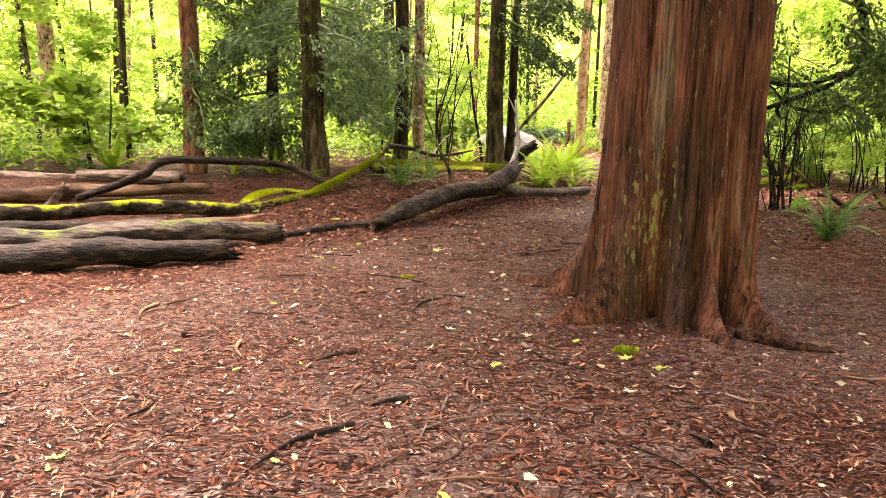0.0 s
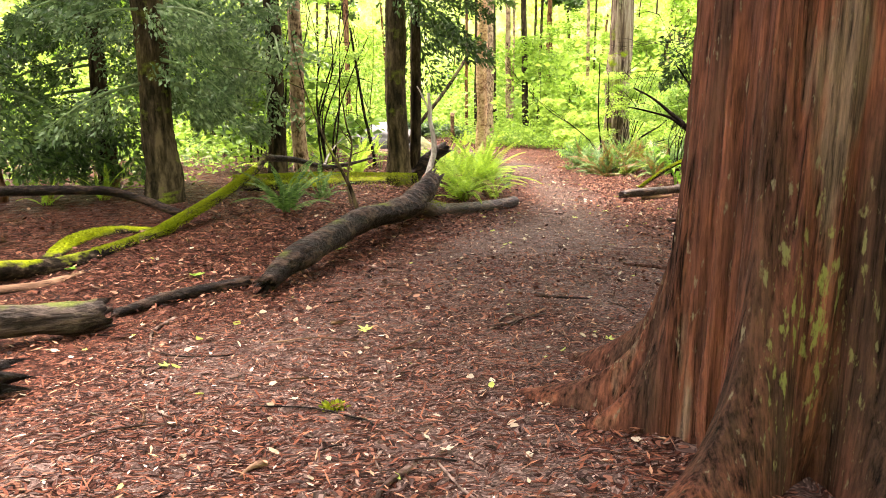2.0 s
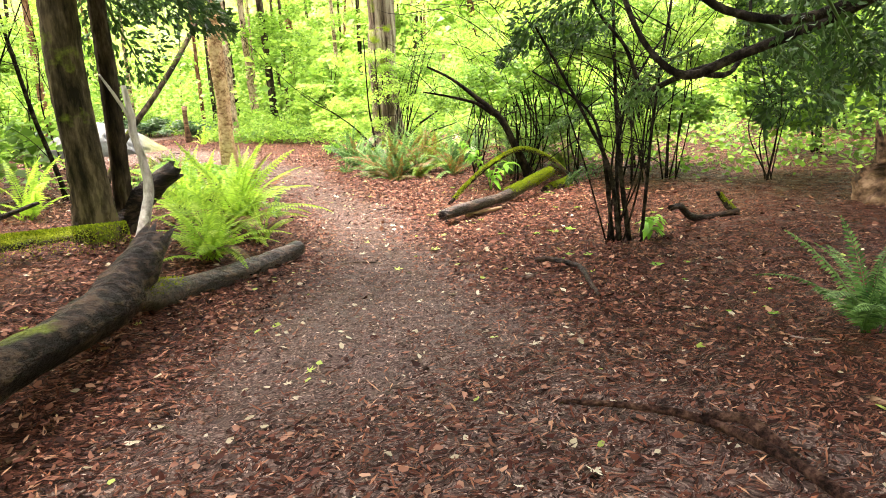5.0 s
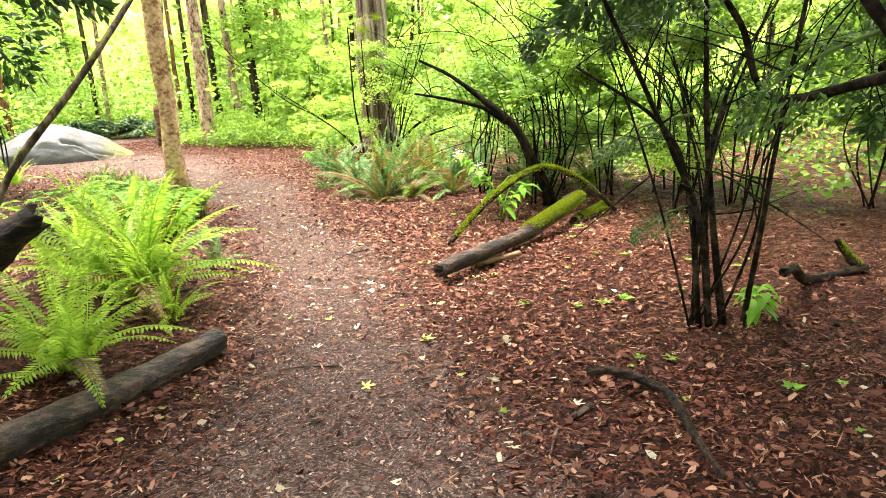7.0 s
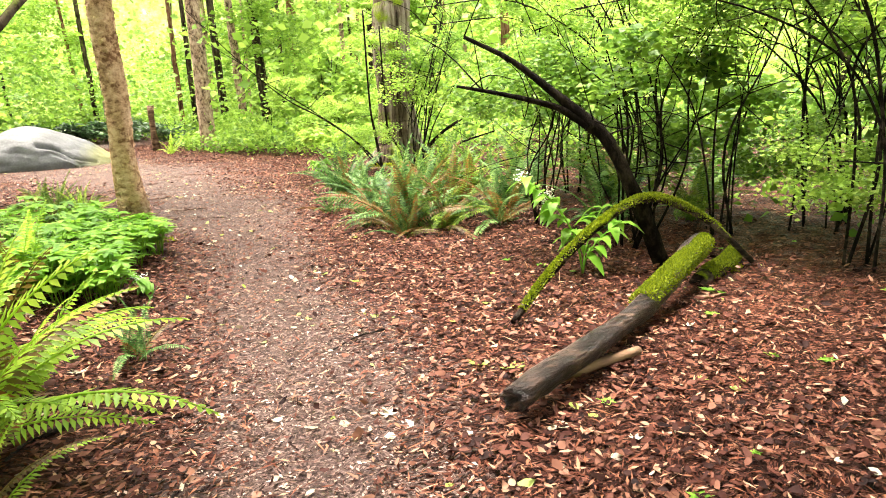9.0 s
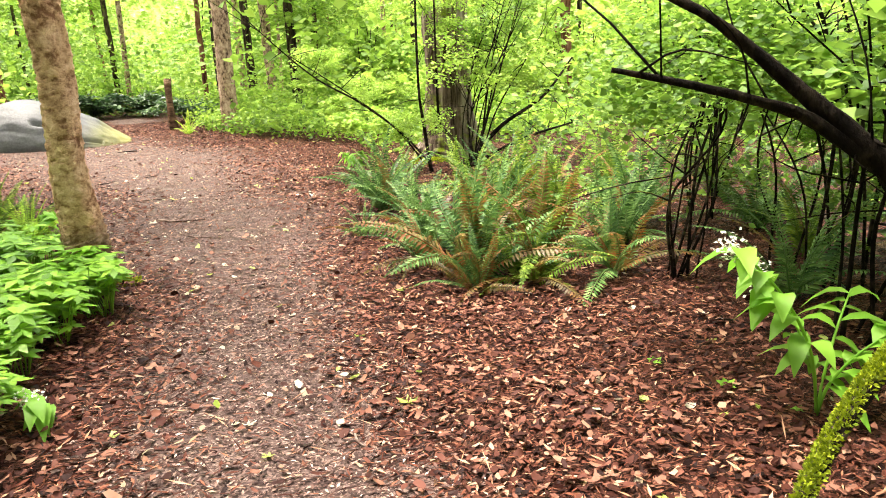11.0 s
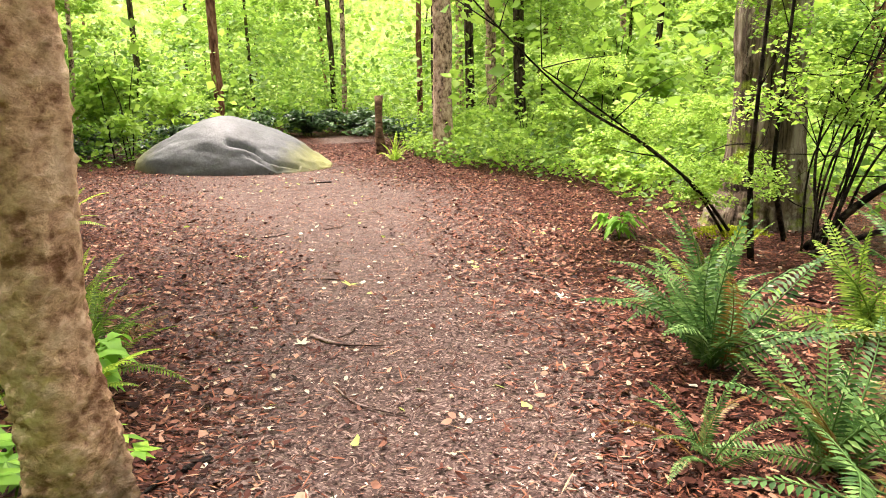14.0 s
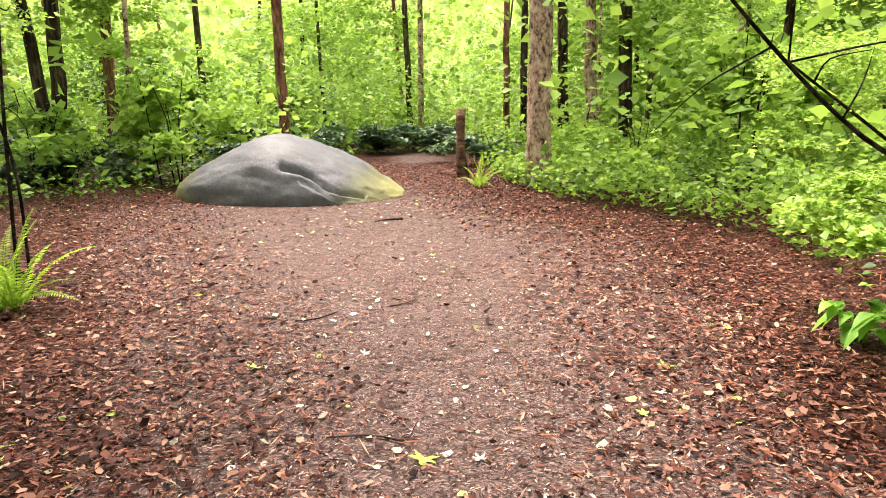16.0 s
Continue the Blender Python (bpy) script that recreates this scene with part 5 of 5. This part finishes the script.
for _x, _y, _s in ((4.2, 37.0, 1.2), (2.6, 36.8, 1.2), (0.8, 37.2, 1.3), (-0.9, 36.6, 1.3), (-2.4, 36.2, 1.2), (-4.0, 35.5, 1.4), (5.6, 37.8, 1.2), (-3.2, 33.5, 1.1), (6.6, 33.2, 1.1), (-1.6, 31.6, 0.9), (-0.3, 32.2, 0.9), (0.9, 32.8, 0.9), (-3.0, 31.0, 1.0), (1.9, 33.4, 0.9), (2.9, 34.2, 0.9)):
    shrub(_x, _y, _s, "deep", BACK_RNG, "dense low dark evergreen shrub", SHRUB_GROUP, 3, 0.75)
for _x, _y in scatter(85, -30, 42, 14, 60, 2.6, 2.0):
    _m = (TAN_BARK, RED_BARK, DARK_BARK, MOSS_BARK)[BACK_RNG.integers(4)]
    _r = BACK_RNG.uniform(0.04, 0.17)
    _stock = CROWN_BRIGHT if BACK_RNG.uniform() < 0.88 else CROWN_DARK
    _c = [(BACK_RNG.normal(0, 1.0), BACK_RNG.normal(0, 1.0), BACK_RNG.uniform(1.8, 4.5), BACK_RNG.uniform(0.9, 1.5), CROWN_BRIGHT) for _ in range(2)] + high_crown(int(BACK_RNG.integers(9999)), 7, 10, 2, _stock, 1)
    tree(_x, _y, _m, _r, BACK_RNG.uniform(9, 14), "thin woodland tree with fresh spring leaves" if _stock is CROWN_BRIGHT else "dark woodland evergreen with drooping foliage", int(BACK_RNG.integers(99999)), (BACK_RNG.normal(0, 0.12), BACK_RNG.normal(0, 0.12)), TREE_GROUP, _c)
for _i in range(20):
    _x, _y = -9 + 1.25 * _i + BACK_RNG.normal(0, 0.5), BACK_RNG.uniform(34, 42)
    if not free_for_undergrowth(_x, _y, 0.3):
        continue
    tree(_x, _y, (DARK_BARK, TAN_BARK, MOSS_BARK, RED_BARK, TAN_BARK)[_i % 5], BACK_RNG.uniform(0.06, 0.17), 13, "straight trunk standing in the leafy wood", 950 + _i, (BACK_RNG.normal(0, 0.08), 0), TREE_GROUP, high_crown(950 + _i, 8, 11, 2, CROWN_BRIGHT, 1))
for _i in range(14):
    _a = radians(185 + _i * 13)
    _x, _y = 4 + 12 * math.cos(_a), -1 + 9 * math.sin(_a)
    tree(_x, _y, DARK_BARK, 0.2, 12, "woodland tree with a dark crown", 900 + _i, group=TREE_GROUP, crowns=high_crown(900 + _i, 3, 9, 3, CROWN_DARK, 4))


def leaf_mass(name, label, n, mat, size, seed, area, top, clump, bare=0.35):
    """Undergrowth too far or too thick to part: leaves in uneven clumps over the land beyond the open floors."""
    rng = np.random.default_rng(seed)
    x0, x1, y0, y1 = area
    x, y, u = rng.uniform(x0, x1, n), rng.uniform(y0, y1, n), rng.uniform(0, 1, n)
    lump = 0.5 + 0.25 * (np.sin(x * clump + 1.3 * np.sin(y * clump * 0.7 + seed)) + np.sin(y * clump * 1.1 + 1.7 * np.sin(x * clump * 0.6)))
    z = top * lump * u**0.8
    ok = np.array([free_for_undergrowth(a, b) and in_view(a, b, 44) for a, b in zip(x, y)]) & (lump > bare * rng.uniform(0, 1, n))
    x, y, z = x[ok], y[ok], z[ok]
    c = np.stack([x, y, height(x, y) + z + 0.02], 1)
    return tagged(new(name, mesh_from(name, *leaves(c, rng, size, 0.6, 0.75, 0.2), mat)), label, "undergrowth", "", "stuff")


leaf_mass("low_undergrowth", "low bright green plants carpeting the wood", 90000, LEAF_MID, (0.06, 0.13), 501, (-16, 24, 6, 42), 0.75, 1.7)
leaf_mass("spring_undergrowth", "fresh yellow-green leaves of the understorey", 70000, LEAF_BRIGHT, (0.08, 0.16), 502, (-20, 28, 10, 46), 2.6, 0.9, 0.8)
leaf_mass("path_edge_undergrowth", "dense lime-green leaves along the far path's edge", 34000, LEAF_BRIGHT, (0.06, 0.13), 505, (5.4, 13, 23, 37), 1.0, 1.9, 0.3)
leaf_mass("far_woods", "pale bright leaves of the far wood", 62000, LEAF_BRIGHT, (0.18, 0.34), 503, (-42, 52, 22, 66), 7.5, 0.45, 0.7)
leaf_mass("far_thicket", "green thicket closing the view beyond the boulder", 60000, LEAF_MID, (0.12, 0.24), 504, (-14, 20, 37, 56), 5.5, 0.7, 0.6)


def build_backdrop():
    """The far wood: a ring of pale leafy distance, its brightness put in as emission."""
    m, nt, p = material("far_wood_glow")
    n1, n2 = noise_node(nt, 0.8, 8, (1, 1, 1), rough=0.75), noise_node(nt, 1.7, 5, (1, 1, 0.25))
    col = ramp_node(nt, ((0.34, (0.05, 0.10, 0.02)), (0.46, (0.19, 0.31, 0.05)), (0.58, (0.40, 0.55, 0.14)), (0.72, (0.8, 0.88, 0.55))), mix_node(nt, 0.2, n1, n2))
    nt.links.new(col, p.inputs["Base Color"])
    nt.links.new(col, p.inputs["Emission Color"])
    # the ring glows by itself, in place of daylight among far leaves
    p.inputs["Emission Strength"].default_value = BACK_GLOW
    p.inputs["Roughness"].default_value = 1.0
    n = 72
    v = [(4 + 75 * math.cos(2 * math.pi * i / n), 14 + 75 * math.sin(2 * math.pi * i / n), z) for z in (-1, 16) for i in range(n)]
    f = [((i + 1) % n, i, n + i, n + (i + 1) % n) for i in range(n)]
    return tagged(new("backdrop", mesh_from("backdrop", v, f, m)), "pale green distance of the far wood, made to glow", "backdrop", "", "structure")


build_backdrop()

# ---- low plants ----


def cover_plant(seed):
    """A low herb: three thin stalks, each with a palm of pointed leaflets."""
    rng = np.random.default_rng(seed)
    cs, ws, pieces = [], [], []
    for i in range(4):
        a = i * 1.6 + rng.normal(0, 0.3)
        x, y, z, a0 = 0.13 * math.cos(a) * rng.uniform(0.4, 1), 0.13 * math.sin(a) * rng.uniform(0.4, 1), rng.uniform(0.14, 0.3), rng.uniform(0, 6.3)
        pieces.append(tube([(0.2 * x, 0.2 * y, -0.02), (0.6 * x, 0.6 * y, 0.6 * z), (x, y, z)], (0.004, 0.003), 4, 2))
        for k in range(7):
            b = a0 + (k - 3) * 0.8
            cs.append((x, y, z))
            ws.append((math.cos(b), math.sin(b), rng.normal(-0.22, 0.12)))
    v = leaves(np.array(cs), rng, (0.07, 0.12), 0.92, 0.5, 0, 0.2, np.array(ws))
    return mesh_from("cover_plant", *joined([v, *pieces]), LEAF_COVER)


def ground_cover():
    """The low carpet of lobed leaves left of the path, plant by plant."""
    rng = np.random.default_rng(300)
    stock = [cover_plant(310 + i) for i in range(4)]
    n = 0
    while n < 200:
        y = rng.uniform(15.3, 18.2)
        x = 3.85 - 0.14 * abs(y - 17.3) - abs(rng.normal(0, 0.6)) - 0.25 * (y < 16.4)
        if math.hypot(x - 3.70, y - 17.75) < 0.3 or y < 16.9 and x > 3.6 or y > 18.3 and x > 3.3:
            continue
        ob = new("cover_plant", stock[n % 4])
        k = rng.uniform(0.8, 1.25)
        ob.matrix_basis = Matrix.LocRotScale((x, y, gz(x, y)), Euler((rng.normal(0, 0.1), rng.normal(0, 0.1), rng.uniform(0, 6.3))), (k, k, k))
        tagged(ob, "low bright green herb with palmate leaves", "herb", "carpet of herbs beside the slim trunk")
        n += 1


ground_cover()


def lobed_leaf(seed, lobes=5):
    """A flat maple-like leaf, unit length, curled a little."""
    rng = np.random.default_rng(seed)
    vs, fs = [(0, 0, 0)], []
    for k in range(lobes):
        a = math.pi / 2 + (k - (lobes - 1) / 2) * 0.95
        ln = (1.0 - 0.16 * abs(k - (lobes - 1) / 2)) * rng.uniform(0.9, 1.05)
        for da, r in ((-0.42, 0.42), (-0.2, 0.72), (0, 1.0), (0.2, 0.72)):
            vs.append((math.cos(a + da) * ln * r * 0.6, math.sin(a + da) * ln * r * 0.6, 0.10 * r * r + rng.normal(0, 0.02)))
    vs.append((math.cos(a + 0.42) * 0.25, math.sin(a + 0.42) * 0.25, 0.03))
    fs = [(0, i, i + 1) for i in range(1, len(vs) - 1)]
    return np.array(vs), np.array(fs)


def fallen_leaves():
    kinds = {"green": (FRESH, "fresh green lobed leaf fallen on the path"), "pale": (PETAL, "pale yellowed leaf fallen on the path"), "rust": (LITTER, "rust-orange dead leaf on the ground")}
    stock = {k: [mesh_from("fallen_leaf", *lobed_leaf(600 + i), m[0]) for i in range(3)] for k, m in kinds.items()}
    rng = np.random.default_rng(620)
    spots = [("green", 4.64, 20.84, 0.15), ("green", 3.74, 21.98, 0.14), ("green", 6.03, 21.73, 0.15), ("pale", 4.3, 19.7, 0.12), ("pale", 6.13, 20.3, 0.13), ("pale", 5.98, 20.4, 0.11), ("pale", 6.2, 20.15, 0.1), ("green", 4.98, 15.06, 0.13), ("green", 3.88, 11.5, 0.13), ("green", 3.3, 11.14, 0.11), ("pale", 3.92, 10.8, 0.1), ("rust", 0.7, 7.2, 0.1), ("pale", 3.0, 14.1, 0.12), ("green", 0.25, 7.0, 0.12), ("green", 1.35, 3.9, 0.11), ("green", 1.5, 3.75, 0.09), ("pale", 1.25, 3.45, 0.09), ("pale", 1.5, 3.5, 0.1), ("green", -1.2, 2.7, 0.1), ("pale", -1.6, 3.0, 0.1), ("green", 4.95, 13.0, 0.18), ("green", 4.85, 13.15, 0.15), ("green", 5.05, 15.9, 0.08), ("rust", 1.9, 6.9, 0.1)]
    for _ in range(120):
        y = rng.uniform(3, 27)
        xl, xr = edges(y)
        spots.append((("pale", "pale", "green", "rust")[rng.integers(4)], rng.uniform(xl - 0.8, xr + 1.8), y, rng.uniform(0.05, 0.1)))
    for k, x, y, size in spots:
        if math.hypot(x - 2.03, y - 5.2) < 1.0:
            continue
        ob = new("fallen_leaf", stock[k][rng.integers(3)])
        ob.matrix_basis = Matrix.LocRotScale((x, y, gz(x, y) + 0.012), Euler((rng.normal(0, 0.12), rng.normal(0, 0.12), rng.uniform(0, 6.3))), (size, size, size))
        tagged(ob, kinds[k][1], "leaf", "leaves lying singly on the ground")


fallen_leaves()


def broad_plant(x, y, label, stems, plume, size=1.0, seed=0):
    """A woodland herb: arching stems with broad pointed leaves in two ranks, and a white flower plume at the tip."""
    rng = np.random.default_rng(seed)
    t = tagged(base("flowering_plant", x, y, None, 0, size), label, "plant")
    for deg, tall, reach in stems:
        a = radians(deg)
        pts = [(reach * math.cos(a) * s**1.8, reach * math.sin(a) * s**1.8, tall * (s - 0.18 * s * s)) for s in (0, 0.3, 0.6, 0.85, 1.0)]
        limb("stem", pts, (0.008, 0.004), WATERLEAF, t, sides=6, per=4, seed=seed)
        line, _ = spline(pts, (1, 1), 8)
        for i in range(8, len(line) - 1, 2):
            sd = 1 if (i // 2) % 2 else -1
            b = a + sd * rng.uniform(0.4, 1.7)
            o = line[i]
            ln, w = 0.19 * rng.uniform(0.6, 1.25), 0.046
            d, n, up = np.array([math.cos(b), math.sin(b), rng.normal(-0.15, 0.25)]), np.array([-math.sin(b), math.cos(b), 0]), np.array([0, 0, 1.0])
            vs, fs = [], []
            for j, (s, wd) in enumerate(((0, 0.1), (0.2, 0.8), (0.45, 1.0), (0.75, 0.62), (1.0, 0.03))):
                c = o + d * ln * s + up * (0.03 * math.sin(math.pi * s) - 0.05 * s * s)
                vs += [c - n * w * wd + up * 0.012 * wd, c, c + n * w * wd + up * 0.012 * wd]
                if j:
                    q = 3 * j
                    fs += [(q - 3, q - 2, q + 1), (q - 3, q + 1, q), (q - 2, q - 1, q + 2), (q - 2, q + 2, q + 1)]
            child("leaf", mesh_from("leaf", np.array(vs), np.array(fs), WATERLEAF, True), t)
        if plume and tall > 0.7 or plume and len(stems) == 1:
            c = line[-1] + rng.normal(0, 1, (90, 3)) * np.array([0.03, 0.03, 0.035])
            child("blossom", mesh_from("blossom", *leaves(c, rng, (0.012, 0.025), 0.3, 0.8), BLOSSOM), t, None, "creamy white flower plume")
    return t


broad_plant(6.38, 14.05, "leafy green herb with creamy white flower plumes", ((165, 1.0, 0.5), (120, 0.75, 0.3), (20, 0.6, 0.35), (330, 0.5, 0.3)), True, 0.95, 1)
broad_plant(3.55, 15.6, "small green herb with a white blossom", ((200, 0.2, 0.1),), True, 0.8, 2)
broad_plant(5.6, 10.45, "small fresh green seedling under dark stems", ((250, 0.3, 0.15), (20, 0.3, 0.15)), False, 0.8, 3)
broad_plant(7.28, 21.9, "low green herb with soft leaves", ((250, 0.35, 0.2), (20, 0.3, 0.15), (140, 0.3, 0.2)), False, 0.9, 4)
broad_plant(3.3, 19.1, "fresh green palmate herb below a trunk", ((250, 0.3, 0.2), (20, 0.35, 0.15), (140, 0.3, 0.2), (300, 0.3, 0.2)), False, 0.9, 5)

def seedlings():
    rng = np.random.default_rng(640)
    stock = [mesh_from("seedling", *leaves(np.zeros((7, 3)) + [0, 0, 0.05], np.random.default_rng(650 + i), (0.06, 0.11), 0.85, 0.55, 0, 0.25, np.stack([np.cos(np.arange(7) * 0.9), np.sin(np.arange(7) * 0.9), np.full(7, 0.25)], 1)), WATERLEAF) for i in range(3)]
    for n in range(70):
        y = rng.uniform(8.5, 20)
        xl, xr = edges(y)
        x = xr + 0.3 + abs(rng.normal(0, 1.6)) if n % 4 else xl - 0.2 - abs(rng.normal(0, 0.8))
        ob = new("seedling", stock[n % 3])
        k = rng.uniform(0.3, 0.8)
        ob.matrix_basis = Matrix.LocRotScale((x, y, gz(x, y) - 0.045 * k + 0.01), Euler((0, 0, rng.uniform(0, 6.3))), (k, k, k))
        tagged(ob, "tiny green seedling in the leaf litter", "seedling", "seedlings in the litter")


seedlings()



def moss_cushion(x, y, size, seed, label):
    rng = np.random.default_rng(seed)
    n = int(2500 * size)
    a, r = rng.uniform(0, 6.3, n), np.sqrt(rng.uniform(0, 1, n)) * size * (0.8 + 0.2 * np.sin(3 * rng.uniform(0, 6.3, n)))
    c = np.stack([r * np.cos(a), r * np.sin(a) * 0.75, 0.12 * size * (1 - (r / size) ** 2)], 1)
    ways = np.stack([np.cos(a), np.sin(a), np.full(n, 1.1)], 1) + rng.normal(0, 0.5, (n, 3))
    ob = new("moss_cushion", mesh_from("moss_cushion", *leaves(c, rng, (0.015, 0.045), 0.2, 0.5, 0, 0.2, ways), MOSS_MAT))
    ob.location = (x, y, gz(x, y) - 0.004)
    return tagged(ob, label, "moss")


moss_cushion(3.9, 17.64, 0.15, 1, "yellow-green moss at the foot of a trunk")
moss_cushion(8.35, 21.75, 0.45, 2, "yellow moss heaped against the grey cedar")
moss_cushion(1.38, 4.05, 0.07, 3, "small bright moss tuft by the cedar roots")
moss_cushion(7.2, 13.45, 0.16, 4, "moss on a log end in the litter")
moss_cushion(0.0, 5.9, 0.06, 5, "thin moss patch on the trodden dirt")

# ---- litter ----


def scraps(c, rng, size, wide, curl):
    """Broken dead leaves, four triangles each: ragged outline, curled along the length."""
    n = len(c)
    yaw = rng.uniform(0, 6.3, n)
    d = np.stack([np.cos(yaw), np.sin(yaw), rng.normal(0.0, 0.22, n)], 1)
    d /= np.linalg.norm(d, axis=1)[:, None]
    nrm = rng.standard_normal((n, 3)) * 0.32 + np.array([0, 0, 1.0])
    side = np.cross(d, nrm)
    side /= np.linalg.norm(side, axis=1)[:, None]
    nrm = np.cross(side, d)
    ln = rng.uniform(*size, n)[:, None]
    w = ln * wide * rng.uniform(0.5, 1.2, n)[:, None]
    bend = ln * curl * rng.uniform(-0.4, 1.0, n)[:, None]
    u = lambda a, b: rng.uniform(a, b, n)[:, None]
    v = np.stack([c - d * ln * 0.5 + nrm * bend, c - d * ln * u(0.05, 0.4) + side * w * u(0.3, 0.7) + nrm * bend * u(0, 1), c + d * ln * u(0.05, 0.4) + side * w * u(0.2, 0.7) + nrm * bend * u(0, 1), c + d * ln * u(0.35, 0.6) + nrm * bend, c + d * ln * u(0.05, 0.4) - side * w * u(0.2, 0.7) + nrm * bend * u(0, 1), c - d * ln * u(0.05, 0.4) - side * w * u(0.3, 0.7) + nrm * bend * u(0, 1)], 1).reshape(-1, 3)
    i = np.arange(n)[:, None] * 6
    return v, np.concatenate([i + [0, 5, 1], i + [1, 5, 4], i + [1, 4, 2], i + [2, 4, 3]], 1).reshape(-1, 3)


def strew(name, n, mat, label, where, size, wide, seed, lift=0.012, curl=0.0, spread=2.6):
    """Loose scraps over the ground; where: beside the path, on it, or all over. curl: 0 for flat chips and shreds."""
    rng = np.random.default_rng(seed)
    y = -1 + 35 * rng.uniform(0, 1, n) ** 1.1
    xl, xr = edges(y)
    if where == "sides":
        xl, xr = xl + 1.1 * smooth(18, 22, y), xr - 0.9 * smooth(18, 22, y)
    x = np.clip((xl + xr) / 2 + rng.normal(0, spread, n) * (1 + 0.15 * (xr - xl)) / 1.5, -6.5, 10.5) if where != "path" else xl + (xr - xl) * rng.uniform(0, 1, n)
    inside = smooth(-0.5, 0.9, x - xl) * smooth(-0.5, 0.9, xr - x)
    keep = rng.uniform(0, 1, n) < {"sides": 1 - (0.965 - 0.45 * (y < 9)) * inside, "path": inside, "all": 1.0 + 0 * inside}[where]
    keep &= (np.hypot(x - 2.03, y - 5.2) > 0.62) & (np.abs(x - 3) < 9)
    if curl and where == "sides":
        keep &= y > 6.5 + rng.uniform(0, 3.0, n)
    x, y = x[keep], y[keep]
    c = np.stack([x, y, height(x, y) + rng.uniform(0.002, lift, len(x))], 1)
    if curl:
        v, f = scraps(c, rng, size, wide, curl)
    else:
        yaw = rng.uniform(0, 6.3, len(x))
        v, f = leaves(c, rng, size, 0.85, wide, 0, 0.3, np.stack([np.cos(yaw), np.sin(yaw), rng.normal(0.04, 0.2, len(x))], 1))
    return tagged(new(name, mesh_from(name, v, f, mat)), label, "litter", "", "stuff")


strew("leaf_litter", 190000, LITTER, "curled reddish-brown dead leaves on the ground", "sides", (0.018, 0.065), 0.5, 401, 0.04, 0.35)
strew("shredded_litter", 240000, SHREDS, "rust-coloured shreds of cedar bark and needles", "sides", (0.02, 0.07), 0.22, 406, 0.03)
strew("wood_chips", 190000, CHIPS, "fine brown wood chips trodden into the path", "path", (0.008, 0.034), 0.4, 402, 0.012)
strew("needle_litter", 30000, SHREDS, "thin dry twigs and needles on the ground", "all", (0.04, 0.13), 0.07, 403, 0.02)
strew("pale_leaves", 3000, PETAL, "pale fallen leaf scraps", "all", (0.02, 0.06), 0.7, 404, 0.02, 0.15)
strew("green_leaves", 500, FRESH, "fresh green fallen leaves", "all", (0.03, 0.07), 0.7, 405, 0.02, 0.15)


def sticks():
    rng = np.random.default_rng(410)
    for i in range(240):
        y = rng.uniform(1.5, 27)
        xl, xr = edges(y)
        x = rng.uniform(xl - 1.5, xr + 2.5)
        if math.hypot(x - 2.12, y - 5.2) < 1.4:
            continue
        if i >= 150:
            x, y = rng.uniform(-2.6, 2.6), rng.uniform(2.2, 9.5)
            if math.hypot(x - 2.03, y - 5.2) < 1.4:
                continue
        a, ln = rng.uniform(0, 6.3), 0.1 + 0.5 * rng.uniform(0, 1) ** 2
        pts = [(x + ln * t * math.cos(a + 0.5 * t), y + ln * t * math.sin(a + 0.5 * t)) for t in (0, 0.5, 1)]
        limb("stick", [(p, q, gz(p, q) + 0.012) for p, q in pts], (0.006 + 0.012 * (i % 5 == 0), 0.004), (LOG_BROWN, LOG_WET, LOG_PINK)[i % 3], label="thin dead stick on the ground", category="stick", group="sticks on the ground", sides=5, per=3, seed=i)


sticks()
